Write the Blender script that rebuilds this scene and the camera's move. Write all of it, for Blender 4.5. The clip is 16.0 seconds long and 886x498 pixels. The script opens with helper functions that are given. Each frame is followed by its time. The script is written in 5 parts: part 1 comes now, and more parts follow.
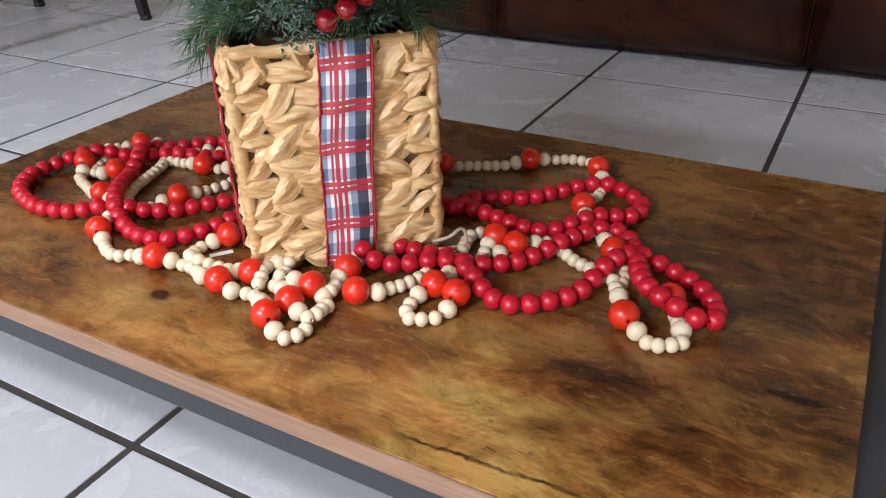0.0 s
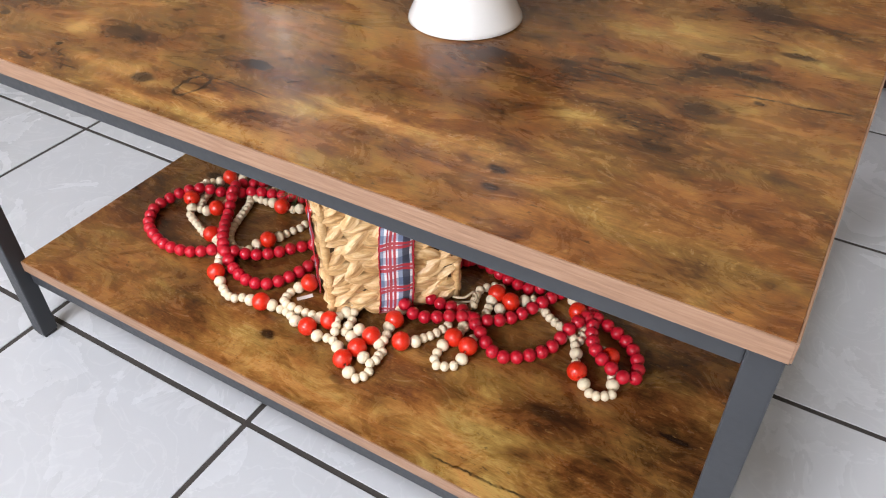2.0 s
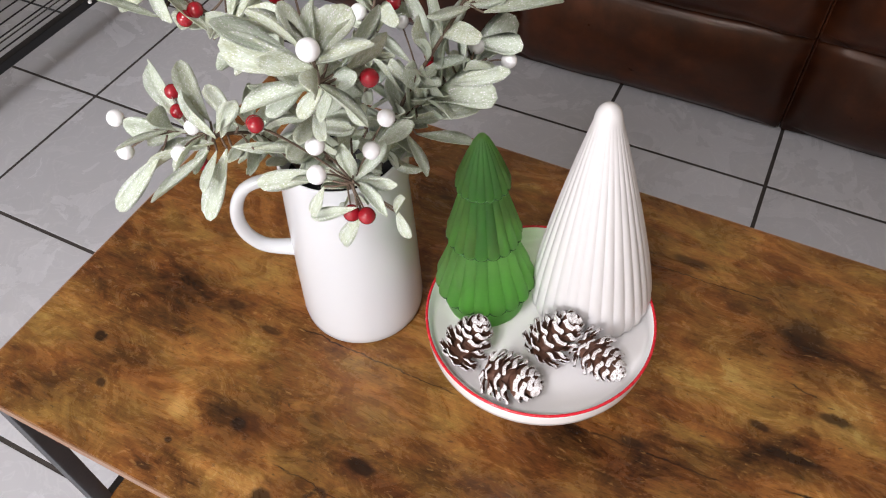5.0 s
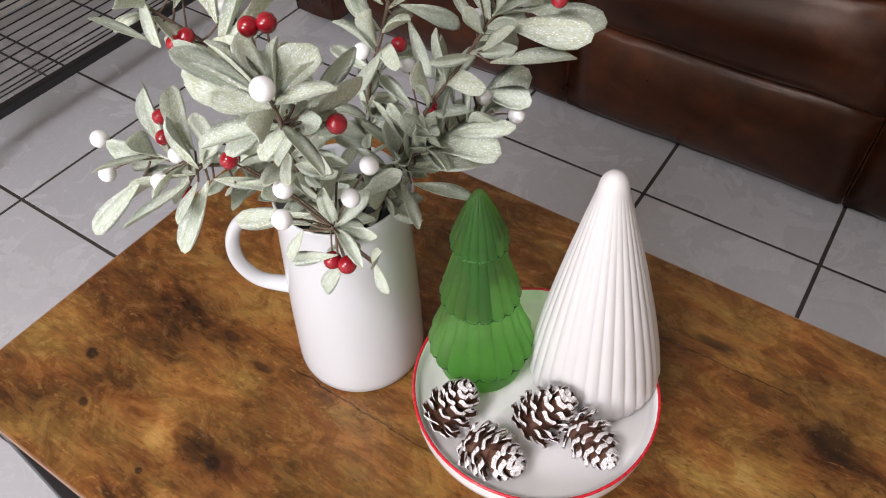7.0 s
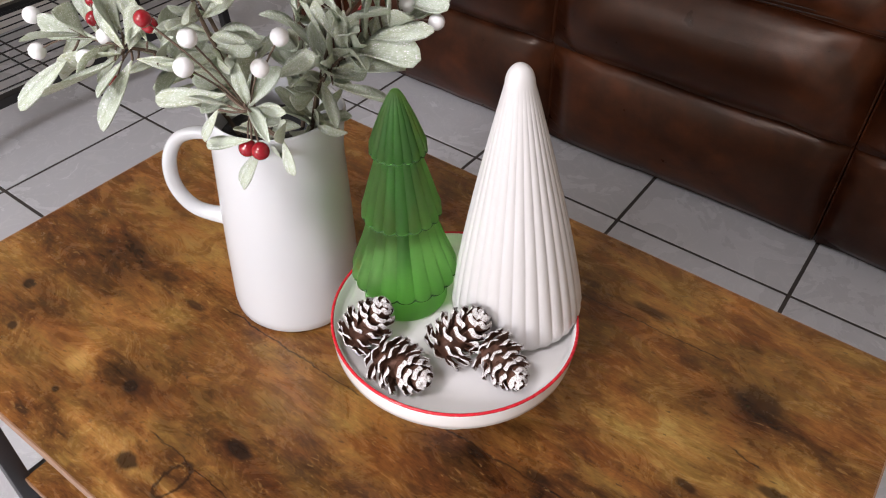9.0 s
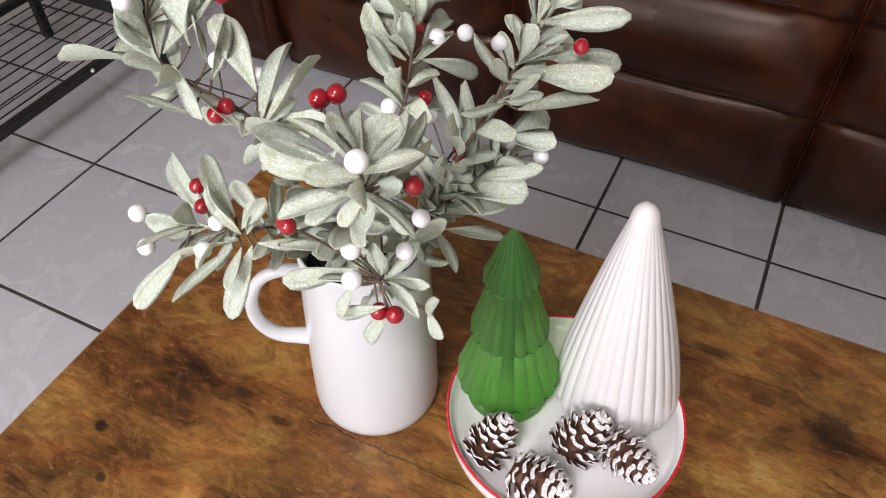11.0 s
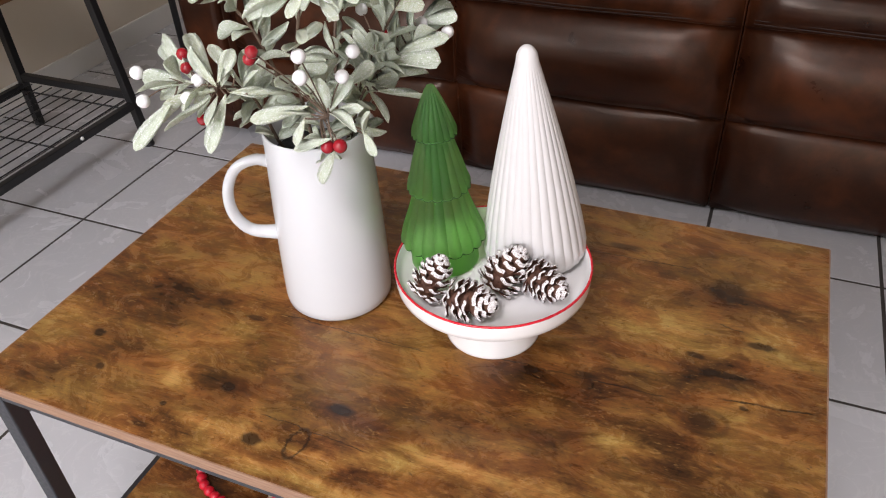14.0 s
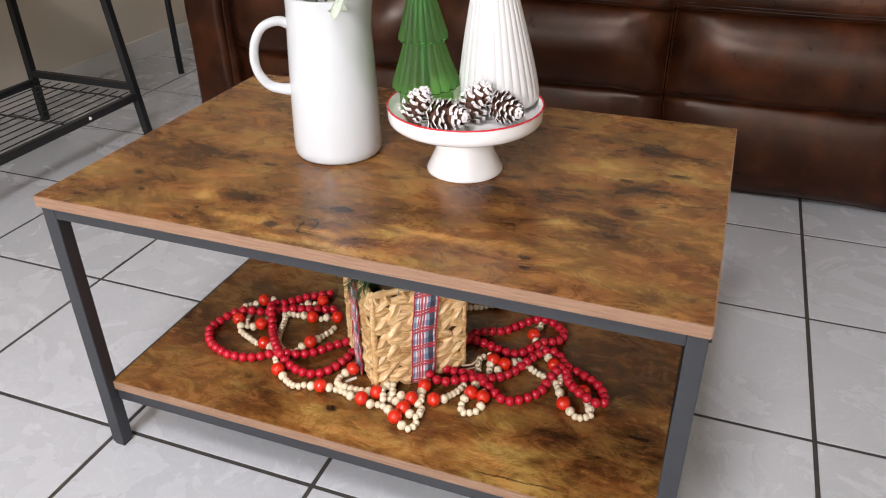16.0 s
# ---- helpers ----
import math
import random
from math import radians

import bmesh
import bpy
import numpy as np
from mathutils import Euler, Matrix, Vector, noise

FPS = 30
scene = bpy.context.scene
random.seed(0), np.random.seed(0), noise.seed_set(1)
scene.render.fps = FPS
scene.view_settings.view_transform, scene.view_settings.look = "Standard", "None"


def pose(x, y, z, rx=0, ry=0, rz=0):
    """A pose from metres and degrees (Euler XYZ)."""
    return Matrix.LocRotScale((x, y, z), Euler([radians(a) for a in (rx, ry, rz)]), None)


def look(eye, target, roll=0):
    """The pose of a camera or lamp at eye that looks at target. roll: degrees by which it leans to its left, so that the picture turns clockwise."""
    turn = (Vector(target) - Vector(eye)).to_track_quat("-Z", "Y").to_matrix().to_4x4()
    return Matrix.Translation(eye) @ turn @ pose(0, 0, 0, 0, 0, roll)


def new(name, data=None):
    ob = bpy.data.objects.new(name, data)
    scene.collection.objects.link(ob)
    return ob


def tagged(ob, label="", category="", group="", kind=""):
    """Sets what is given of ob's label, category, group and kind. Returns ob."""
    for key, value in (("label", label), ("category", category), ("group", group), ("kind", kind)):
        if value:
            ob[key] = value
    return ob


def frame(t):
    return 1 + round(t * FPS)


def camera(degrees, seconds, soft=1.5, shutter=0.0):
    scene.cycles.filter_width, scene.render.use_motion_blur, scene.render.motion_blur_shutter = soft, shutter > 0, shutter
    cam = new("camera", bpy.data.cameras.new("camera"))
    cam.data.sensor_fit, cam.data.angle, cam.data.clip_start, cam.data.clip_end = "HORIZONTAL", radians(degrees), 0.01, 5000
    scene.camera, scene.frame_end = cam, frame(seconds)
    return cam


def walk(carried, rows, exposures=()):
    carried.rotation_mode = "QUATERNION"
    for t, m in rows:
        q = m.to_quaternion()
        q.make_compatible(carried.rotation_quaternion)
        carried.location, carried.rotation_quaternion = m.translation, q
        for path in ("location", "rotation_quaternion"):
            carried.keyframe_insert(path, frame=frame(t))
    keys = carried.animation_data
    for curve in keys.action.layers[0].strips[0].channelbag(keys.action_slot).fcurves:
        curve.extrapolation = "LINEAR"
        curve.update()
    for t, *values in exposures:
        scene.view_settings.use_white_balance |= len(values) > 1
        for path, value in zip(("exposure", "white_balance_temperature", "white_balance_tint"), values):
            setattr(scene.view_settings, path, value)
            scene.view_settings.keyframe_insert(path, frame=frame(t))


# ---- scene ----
cam = camera(60.1, 16.0, soft=1.1)
SIZE = 0.87
PATH = [
    (0, (0.371, -0.239, 0.442), (-0.493, 1.267, -0.551), -1.8),
    (0.5, (0.417, -0.286, 0.515), (-0.421, 1.192, -0.54), -1.4),
    (1, (0.422, -0.311, 0.583), (-0.396, 1.128, -0.539), -1.2),
    (1.5, (0.421, -0.334, 0.659), (-0.376, 1.045, -0.552), -0.8),
    (2, (0.418, -0.33, 0.755), (-0.373, 0.979, -0.533), -0.6),
    (2.5, (0.398, -0.298, 0.839), (-0.401, 0.946, -0.507), -1.0),
    (3, (0.371, -0.234, 0.901), (-0.445, 0.944, -0.494), -1.5),
    (3.5, (0.355, -0.194, 0.988), (-0.444, 0.94, -0.452), -1.7),
    (4, (0.305, -0.175, 1.029), (-0.44, 0.938, -0.456), -1.9),
    (4.5, (0.237, -0.154, 1.1), (-0.43, 0.967, -0.416), -2.1),
    (5, (0.187, -0.121, 1.147), (-0.395, 0.992, -0.409), -1.8),
    (5.2, (0.168, -0.108, 1.158), (-0.384, 1.009, -0.406), -1.8),
    (7.3, (0.242, -0.06, 1.109), (-0.581, 1.028, -0.353), -1.2),
    (7.5, (0.269, -0.059, 1.091), (-0.609, 1.019, -0.347), -1.4),
    (8, (0.324, -0.065, 1.04), (-0.652, 1.005, -0.34), -0.8),
    (8.5, (0.365, -0.072, 1.019), (-0.591, 1.051, -0.332), 0.8),
    (9, (0.328, -0.102, 1.041), (-0.517, 1.106, -0.311), 1.9),
    (9.5, (0.231, -0.126, 1.069), (-0.481, 1.139, -0.307), 1.9),
    (10, (0.144, -0.133, 1.102), (-0.465, 1.153, -0.303), 0.6),
    (12.3, (0.142, -0.06, 1.174), (-0.477, 1.131, -0.309), -1.4),
    (12.5, (0.146, -0.091, 1.164), (-0.48, 1.139, -0.284), -1.8),
    (13, (0.158, -0.1645, 1.139), (-0.471, 1.1555, -0.226), -2.1),
    (13.5, (0.208, -0.2395, 1.1), (-0.423, 1.1615, -0.18), -2.3),
    (14, (0.294, -0.3415, 1.062), (-0.351, 1.1195, -0.141), -2.7),
    (14.5, (0.332, -0.4405, 1.043), (-0.326, 1.0625, -0.101), -2.7),
    (15, (0.346, -0.5115, 0.986), (-0.307, 1.0305, -0.107), -2.1),
    (15.5, (0.365, -0.591, 0.942), (-0.263, 0.991, -0.107), -1.2),
    (16, (0.402, -0.667, 0.911), (-0.208, 0.944, -0.106), -0.6),
]
walk(cam, [(t, look(eye, target, roll)) for t, eye, target, roll in PATH], ((0, 0.24, 6050, 9), (1.0, 0.27, 6100, 8), (2.5, 0.32, 6300, 8), (3.0, 0.27, 6400, 9), (4, 0.02, 6550, 12), (10, -0.06, 6550, 14), (14, -0.06, 6550, 14), (16, 0.08, 6500, 10)))

# ---- light ----
# The plan below is drawn in units of the low table's length; SIZE turns it into metres.
world = bpy.data.worlds.new("world")
scene.world = world
world.use_nodes = True
sky = world.node_tree.nodes.new("ShaderNodeTexSky")
sky.sky_type = "NISHITA"
sky.sun_disc = False
sky.sun_elevation, sky.sun_rotation = radians(35), radians(180)
world.node_tree.nodes["Background"].inputs[1].default_value = 0.12
world.node_tree.links.new(sky.outputs[0], world.node_tree.nodes["Background"].inputs[0])


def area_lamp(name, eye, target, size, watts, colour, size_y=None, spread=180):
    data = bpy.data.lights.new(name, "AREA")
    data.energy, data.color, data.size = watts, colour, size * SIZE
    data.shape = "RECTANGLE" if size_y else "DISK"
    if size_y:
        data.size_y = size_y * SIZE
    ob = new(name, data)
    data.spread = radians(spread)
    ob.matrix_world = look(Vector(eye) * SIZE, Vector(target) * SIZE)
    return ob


# the small high window behind the camera, fill lamps added at two invented door openings on either side of it, and an
# assumed ceiling light with no fixture seen
area_lamp("window_light", (-0.35, -2.94, 1.90), (-0.42, 0.7, 0.4), 0.75, 27, (0.945, 0.945, 1.0), spread=110)
area_lamp("right_fill_light", (1.35, -2.95, 1.25), (0.0, 0.6, 0.5), 1.5, 10, (0.98, 0.95, 0.92), 2.0)
area_lamp("left_fill_light", (-1.35, -2.95, 1.25), (-0.6, 0.6, 0.4), 1.3, 11, (0.95, 0.97, 1.0), 2.0)
area_lamp("ceiling_light_glow", (0.05, -1.20, 2.72), (0.05, -0.90, 0.0), 0.6, 31.0, (0.98, 0.955, 0.985))


# ---- materials ----
def material(name):
    m = bpy.data.materials.new(name)
    m.use_nodes = True
    return m, m.node_tree.nodes, m.node_tree.links, m.node_tree.nodes["Principled BSDF"]


def ramp(ns, stops):
    r = ns.new("ShaderNodeValToRGB")
    els = r.color_ramp.elements
    while len(els) < len(stops):
        els.new(0.5)
    for el, (at, c) in zip(els, stops):
        el.position = at
        el.color = (*c, 1) if len(c) == 3 else c
    return r


def coords(ns, ls, scale=(1, 1, 1), which="Object"):
    tc, mp = ns.new("ShaderNodeTexCoord"), ns.new("ShaderNodeMapping")
    mp.inputs["Scale"].default_value = scale
    ls.new(tc.outputs[which], mp.inputs["Vector"])
    return mp.outputs["Vector"]


def noise_of(ns, ls, vector, scale, detail=4.0, rough=0.5, distort=0.0):
    n = ns.new("ShaderNodeTexNoise")
    n.inputs["Scale"].default_value = scale
    n.inputs["Detail"].default_value = detail
    n.inputs["Roughness"].default_value = rough
    n.inputs["Distortion"].default_value = distort
    if vector is not None:
        ls.new(vector, n.inputs["Vector"])
    return n.outputs["Fac"]


def mix(ns, ls, fac, a, b, blend="MIX"):
    n = ns.new("ShaderNodeMix")
    n.data_type, n.blend_type = "RGBA", blend
    for sock, v in ((n.inputs[0], fac), (n.inputs[6], a), (n.inputs[7], b)):
        if isinstance(v, (int, float)):
            sock.default_value = v
        elif isinstance(v, tuple):
            sock.default_value = (*v, 1)
        else:
            ls.new(v, sock)
    return n.outputs[2]


def calc(ns, ls, op, a, b=0.0, c=0.0):
    n = ns.new("ShaderNodeMath")
    n.operation = op
    for sock, v in zip(n.inputs, (a, b, c)):
        if isinstance(v, (int, float)):
            sock.default_value = v
        else:
            ls.new(v, sock)
    return n.outputs[0]


def span(ns, ls, v, lo, hi, out_lo=0.0, out_hi=1.0):
    n = ns.new("ShaderNodeMapRange")
    n.clamp = True
    ls.new(v, n.inputs[0])
    for i, x in enumerate((lo, hi, out_lo, out_hi)):
        n.inputs[i + 1].default_value = x
    return n.outputs[0]


def bump(ns, ls, p, height, strength, depth=0.001):
    b = ns.new("ShaderNodeBump")
    b.inputs["Strength"].default_value = strength
    b.inputs["Distance"].default_value = depth
    ls.new(height, b.inputs["Height"])
    ls.new(b.outputs[0], p.inputs["Normal"])


def plain(name, colour, rough, metal=0.0, vary=0.12, scale=40.0, bumpy=0.15, coat=0.0, sheen=0.0, wander=0.06):
    """A painted, glazed or plastic surface with slight unevenness at two scales."""
    m, ns, ls, p = material(name)
    v = coords(ns, ls)
    f = noise_of(ns, ls, v, scale, 5)
    g = noise_of(ns, ls, v, scale * 6, 3)
    lo = tuple(c * (1 - vary) for c in colour)
    hi = tuple(min(1, c * (1 + vary)) for c in colour)
    ls.new(mix(ns, ls, f, lo, hi), p.inputs["Base Color"])
    ls.new(span(ns, ls, g, 0.3, 0.7, max(0.02, rough - wander), rough + wander), p.inputs["Roughness"])
    p.inputs["Metallic"].default_value = metal
    p.inputs["Coat Weight"].default_value = coat
    p.inputs["Coat Roughness"].default_value = 0.08
    p.inputs["Sheen Weight"].default_value = sheen
    if bumpy:
        bump(ns, ls, p, g, bumpy, 0.0006)
    return m


def wood(name, knots, golds, darks, rings, seams, seed):
    """Rustic brown laminate: mottled honey and umber patches drawn out along x, streaks, pores, knots and long splits."""
    m, ns, ls, p = material(name)
    base = coords(ns, ls)
    off = ns.new("ShaderNodeVectorMath")
    off.operation = "ADD"
    off.inputs[1].default_value = (seed * 3.1, seed * 1.7, 0)
    ls.new(base, off.inputs[0])

    def stretched(sx, sy):
        mp = ns.new("ShaderNodeMapping")
        mp.inputs["Scale"].default_value = (sx, sy, 1)
        ls.new(off.outputs[0], mp.inputs["Vector"])
        return mp.outputs["Vector"]

    def warp(source, scale, ax, ay):
        wob = ns.new("ShaderNodeTexNoise")
        wob.inputs["Scale"].default_value = scale
        wob.inputs["Detail"].default_value = 4
        ls.new(base, wob.inputs["Vector"])
        mid = ns.new("ShaderNodeVectorMath")
        mid.operation = "SUBTRACT"
        mid.inputs[1].default_value = (0.5, 0.5, 0.5)
        ls.new(wob.outputs["Color"], mid.inputs[0])
        shift = ns.new("ShaderNodeVectorMath")
        shift.operation = "MULTIPLY_ADD"
        shift.inputs[1].default_value = (ax, ay, 0)
        ls.new(mid.outputs[0], shift.inputs[0])
        ls.new(source, shift.inputs[2])
        return shift.outputs[0]
    loose = warp(warp(base, 16, 0.085, 0.040), 90, 0.020, 0.010)
    tight = warp(warp(base, 30, 0.014, 0.008), 170, 0.0075, 0.0040)

    def reach(source, kx, ky, rx, ry):
        sub = ns.new("ShaderNodeVectorMath")
        sub.operation = "SUBTRACT"
        sub.inputs[1].default_value = (kx * SIZE, ky * SIZE, 0)
        ls.new(source, sub.inputs[0])
        mul = ns.new("ShaderNodeVectorMath")
        mul.operation = "MULTIPLY"
        mul.inputs[1].default_value = (1 / (rx * SIZE), 1 / (ry * SIZE), 0)
        ls.new(sub.outputs[0], mul.inputs[0])
        length = ns.new("ShaderNodeVectorMath")
        length.operation = "LENGTH"
        ls.new(mul.outputs[0], length.inputs[0])
        return length.outputs["Value"]

    def most(items):
        out = None
        for it in items:
            out = it if out is None else calc(ns, ls, "MAXIMUM", out, it)
        return out
    broad = noise_of(ns, ls, stretched(4.0, 6.0), 1.5, 6, 0.6, 0.7)
    patch = noise_of(ns, ls, stretched(10.0, 17.0), 1.5, 12, 0.72, 0.8)
    mottle = noise_of(ns, ls, stretched(34.0, 74.0), 1.3, 10, 0.74, 0.8)
    grain = noise_of(ns, ls, stretched(7.0, 190.0), 1.4, 6, 0.7, 0.5)
    streak = noise_of(ns, ls, stretched(5.0, 62.0), 1.3, 10, 0.68, 1.6)
    pore = noise_of(ns, ls, stretched(52.0, 900.0), 1.2, 3, 0.6)
    chip = noise_of(ns, ls, stretched(75.0, 190.0), 1.2, 3, 0.55, 0.4)
    fibre = noise_of(ns, ls, stretched(26.0, 760.0), 1.2, 5, 0.7)
    gold = most([span(ns, ls, reach(loose, *g), 0.35, 1.25, 1, 0) for g in golds])
    gloom = most([span(ns, ls, reach(loose, *g), 0.30, 1.30, 1, 0) for g in darks])
    tone = calc(ns, ls, "MULTIPLY_ADD", span(ns, ls, broad, 0.34, 0.66), 0.30, 0.030)
    for f, lo, hi, k in ((patch, 0.36, 0.64, 0.36), (mottle, 0.37, 0.63, 0.23), (grain, 0.36, 0.64, 0.07), (gold, 0, 1, 0.33), (gloom, 0, 1, -0.21), (streak, 0.56, 0.66, -0.10)):
        tone = calc(ns, ls, "ADD", tone, calc(ns, ls, "MULTIPLY", span(ns, ls, f, lo, hi), k))
    col = ramp(ns, [(0.05, (0.024, 0.0094, 0.0035)), (0.28, (0.086, 0.0342, 0.0096)), (0.50, (0.180, 0.081, 0.0215)), (0.72, (0.290, 0.150, 0.040)), (0.98, (0.45, 0.272, 0.084))])
    ls.new(tone, col.inputs[0])
    colour = col.outputs[0]
    redness = noise_of(ns, ls, stretched(6.0, 15.0), 1.7, 6, 0.65, 0.5)
    colour = mix(ns, ls, 1.0, colour, mix(ns, ls, span(ns, ls, redness, 0.40, 0.62), (1.08, 0.88, 0.84), (0.96, 1.05, 0.98)), "MULTIPLY")
    halo = most([calc(ns, ls, "MULTIPLY", span(ns, ls, reach(loose, kx, ky, rx * 2.2, ry * 2.4), 0.2, 1.1, 1, 0), deep * 0.34) for kx, ky, rx, ry, deep in knots])
    colour = mix(ns, ls, halo, colour, (0.050, 0.018, 0.007))
    black = [calc(ns, ls, "MULTIPLY", span(ns, ls, reach(tight, kx, ky, rx, ry), 0.62, 1.05, 1, 0), deep) for kx, ky, rx, ry, deep in knots]
    for kx, ky, rx, ry, deep in rings:
        d = calc(ns, ls, "ABSOLUTE", calc(ns, ls, "SUBTRACT", reach(tight, kx, ky, rx, ry), 1.0))
        black.append(calc(ns, ls, "MULTIPLY", span(ns, ls, d, 0.06, 0.24, 1, 0), deep))
    sep = ns.new("ShaderNodeSeparateXYZ")
    ls.new(tight, sep.inputs[0])
    for x0, y0, x1, y1, wide in seams:
        slope = (y1 - y0) / (x1 - x0)
        y = calc(ns, ls, "SUBTRACT", calc(ns, ls, "SUBTRACT", sep.outputs[1], (y0 - slope * x0) * SIZE), calc(ns, ls, "MULTIPLY", sep.outputs[0], slope))
        line = span(ns, ls, calc(ns, ls, "ABSOLUTE", y), wide * 0.3 * SIZE, wide * SIZE, 1, 0)
        inside = calc(ns, ls, "MULTIPLY", span(ns, ls, sep.outputs[0], x0 * SIZE, (x0 + 0.012) * SIZE), span(ns, ls, sep.outputs[0], (x1 - 0.012) * SIZE, x1 * SIZE, 1, 0))
        black.append(calc(ns, ls, "MULTIPLY", calc(ns, ls, "MULTIPLY", line, inside), span(ns, ls, mottle, 0.30, 0.55, 0.25, 0.95)))
    black.append(calc(ns, ls, "MULTIPLY", span(ns, ls, pore, 0.64, 0.71), 0.6))
    black.append(calc(ns, ls, "MULTIPLY", span(ns, ls, chip, 0.655, 0.70), calc(ns, ls, "MULTIPLY", span(ns, ls, patch, 0.40, 0.60, 0.2, 1.0), 0.7)))
    colour = mix(ns, ls, most(black), colour, (0.016, 0.0075, 0.004))
    colour = mix(ns, ls, span(ns, ls, chip, 0.30, 0.36, 0.28, 0.0), colour, (0.50, 0.29, 0.10))
    fine = mix(ns, ls, span(ns, ls, fibre, 0.32, 0.68), (0.80, 0.785, 0.77), (1.10, 1.095, 1.08))
    colour = mix(ns, ls, 1.0, colour, fine, "MULTIPLY")
    ls.new(colour, p.inputs["Base Color"])
    ls.new(span(ns, ls, patch, 0.3, 0.7, 0.20, 0.34), p.inputs["Roughness"])
    p.inputs["Specular IOR Level"].default_value = 0.36
    bump(ns, ls, p, calc(ns, ls, "ADD", grain, calc(ns, ls, "MULTIPLY", fibre, 0.7)), 0.14, 0.0006)
    return m


def edge_wood():
    m, ns, ls, p = material("laminate_edge")
    v = coords(ns, ls, (14, 14, 260))
    f = noise_of(ns, ls, v, 1.6, 5, 0.65, 0.3)
    col = ramp(ns, [(0.3, (0.20, 0.108, 0.064)), (0.5, (0.275, 0.155, 0.094)), (0.7, (0.35, 0.212, 0.135))])
    ls.new(f, col.inputs[0])
    ls.new(col.outputs[0], p.inputs["Base Color"])
    p.inputs["Roughness"].default_value = 0.5
    bump(ns, ls, p, f, 0.2, 0.0005)
    return m


def tile_stone():
    m, ns, ls, p = material("glazed_tile")
    v = coords(ns, ls, which="Object")
    info = ns.new("ShaderNodeObjectInfo")
    add = ns.new("ShaderNodeVectorMath")
    add.operation = "ADD"
    ls.new(v, add.inputs[0])
    sc = calc(ns, ls, "MULTIPLY", info.outputs["Random"], 37.0)
    ls.new(sc, add.inputs[1])
    cloud = noise_of(ns, ls, add.outputs[0], 7, 6, 0.6, 0.8)
    vein = noise_of(ns, ls, add.outputs[0], 11, 4, 0.5, 2.2)
    thin = span(ns, ls, calc(ns, ls, "ABSOLUTE", calc(ns, ls, "SUBTRACT", vein, 0.5)), 0.0, 0.03, 1, 0)
    c = mix(ns, ls, cloud, (0.48, 0.488, 0.512), (0.56, 0.567, 0.592))
    c = mix(ns, ls, calc(ns, ls, "MULTIPLY", thin, 0.10), c, (0.88, 0.88, 0.88))
    tint = mix(ns, ls, info.outputs["Random"], (0.95, 0.95, 0.95), (1.03, 1.03, 1.03))
    ls.new(mix(ns, ls, 1.0, c, tint, "MULTIPLY"), p.inputs["Base Color"])
    ls.new(span(ns, ls, cloud, 0.3, 0.7, 0.20, 0.32), p.inputs["Roughness"])
    bump(ns, ls, p, noise_of(ns, ls, add.outputs[0], 60, 3), 0.05, 0.001)
    return m


def leather():
    m, ns, ls, p = material("brown_leather")
    v = coords(ns, ls)
    big = noise_of(ns, ls, v, 5, 5, 0.6, 0.5)
    mid = noise_of(ns, ls, v, 22, 5, 0.6)
    vor = ns.new("ShaderNodeTexVoronoi")
    vor.inputs["Scale"].default_value = 420
    ls.new(v, vor.inputs["Vector"])
    c = ramp(ns, [(0.36, (0.011, 0.0029, 0.0014)), (0.50, (0.028, 0.0074, 0.0025)), (0.64, (0.064, 0.0172, 0.0055))])
    ls.new(calc(ns, ls, "ADD", calc(ns, ls, "MULTIPLY", big, 0.65), calc(ns, ls, "MULTIPLY", mid, 0.35)), c.inputs[0])
    ls.new(c.outputs[0], p.inputs["Base Color"])
    ls.new(span(ns, ls, mid, 0.3, 0.7, 0.27, 0.36), p.inputs["Roughness"])
    fold = noise_of(ns, ls, coords(ns, ls, (1.0, 1.0, 2.2)), 8, 6, 0.62, 1.8)
    p.inputs["Specular IOR Level"].default_value = 0.31
    p.inputs["Specular Tint"].default_value = (1.0, 0.84, 0.72, 1)
    h = calc(ns, ls, "ADD", calc(ns, ls, "MULTIPLY", vor.outputs["Distance"], 0.2), calc(ns, ls, "MULTIPLY_ADD", mid, 0.8, calc(ns, ls, "MULTIPLY", fold, 1.1)))
    bump(ns, ls, p, h, 0.20, 0.002)
    return m


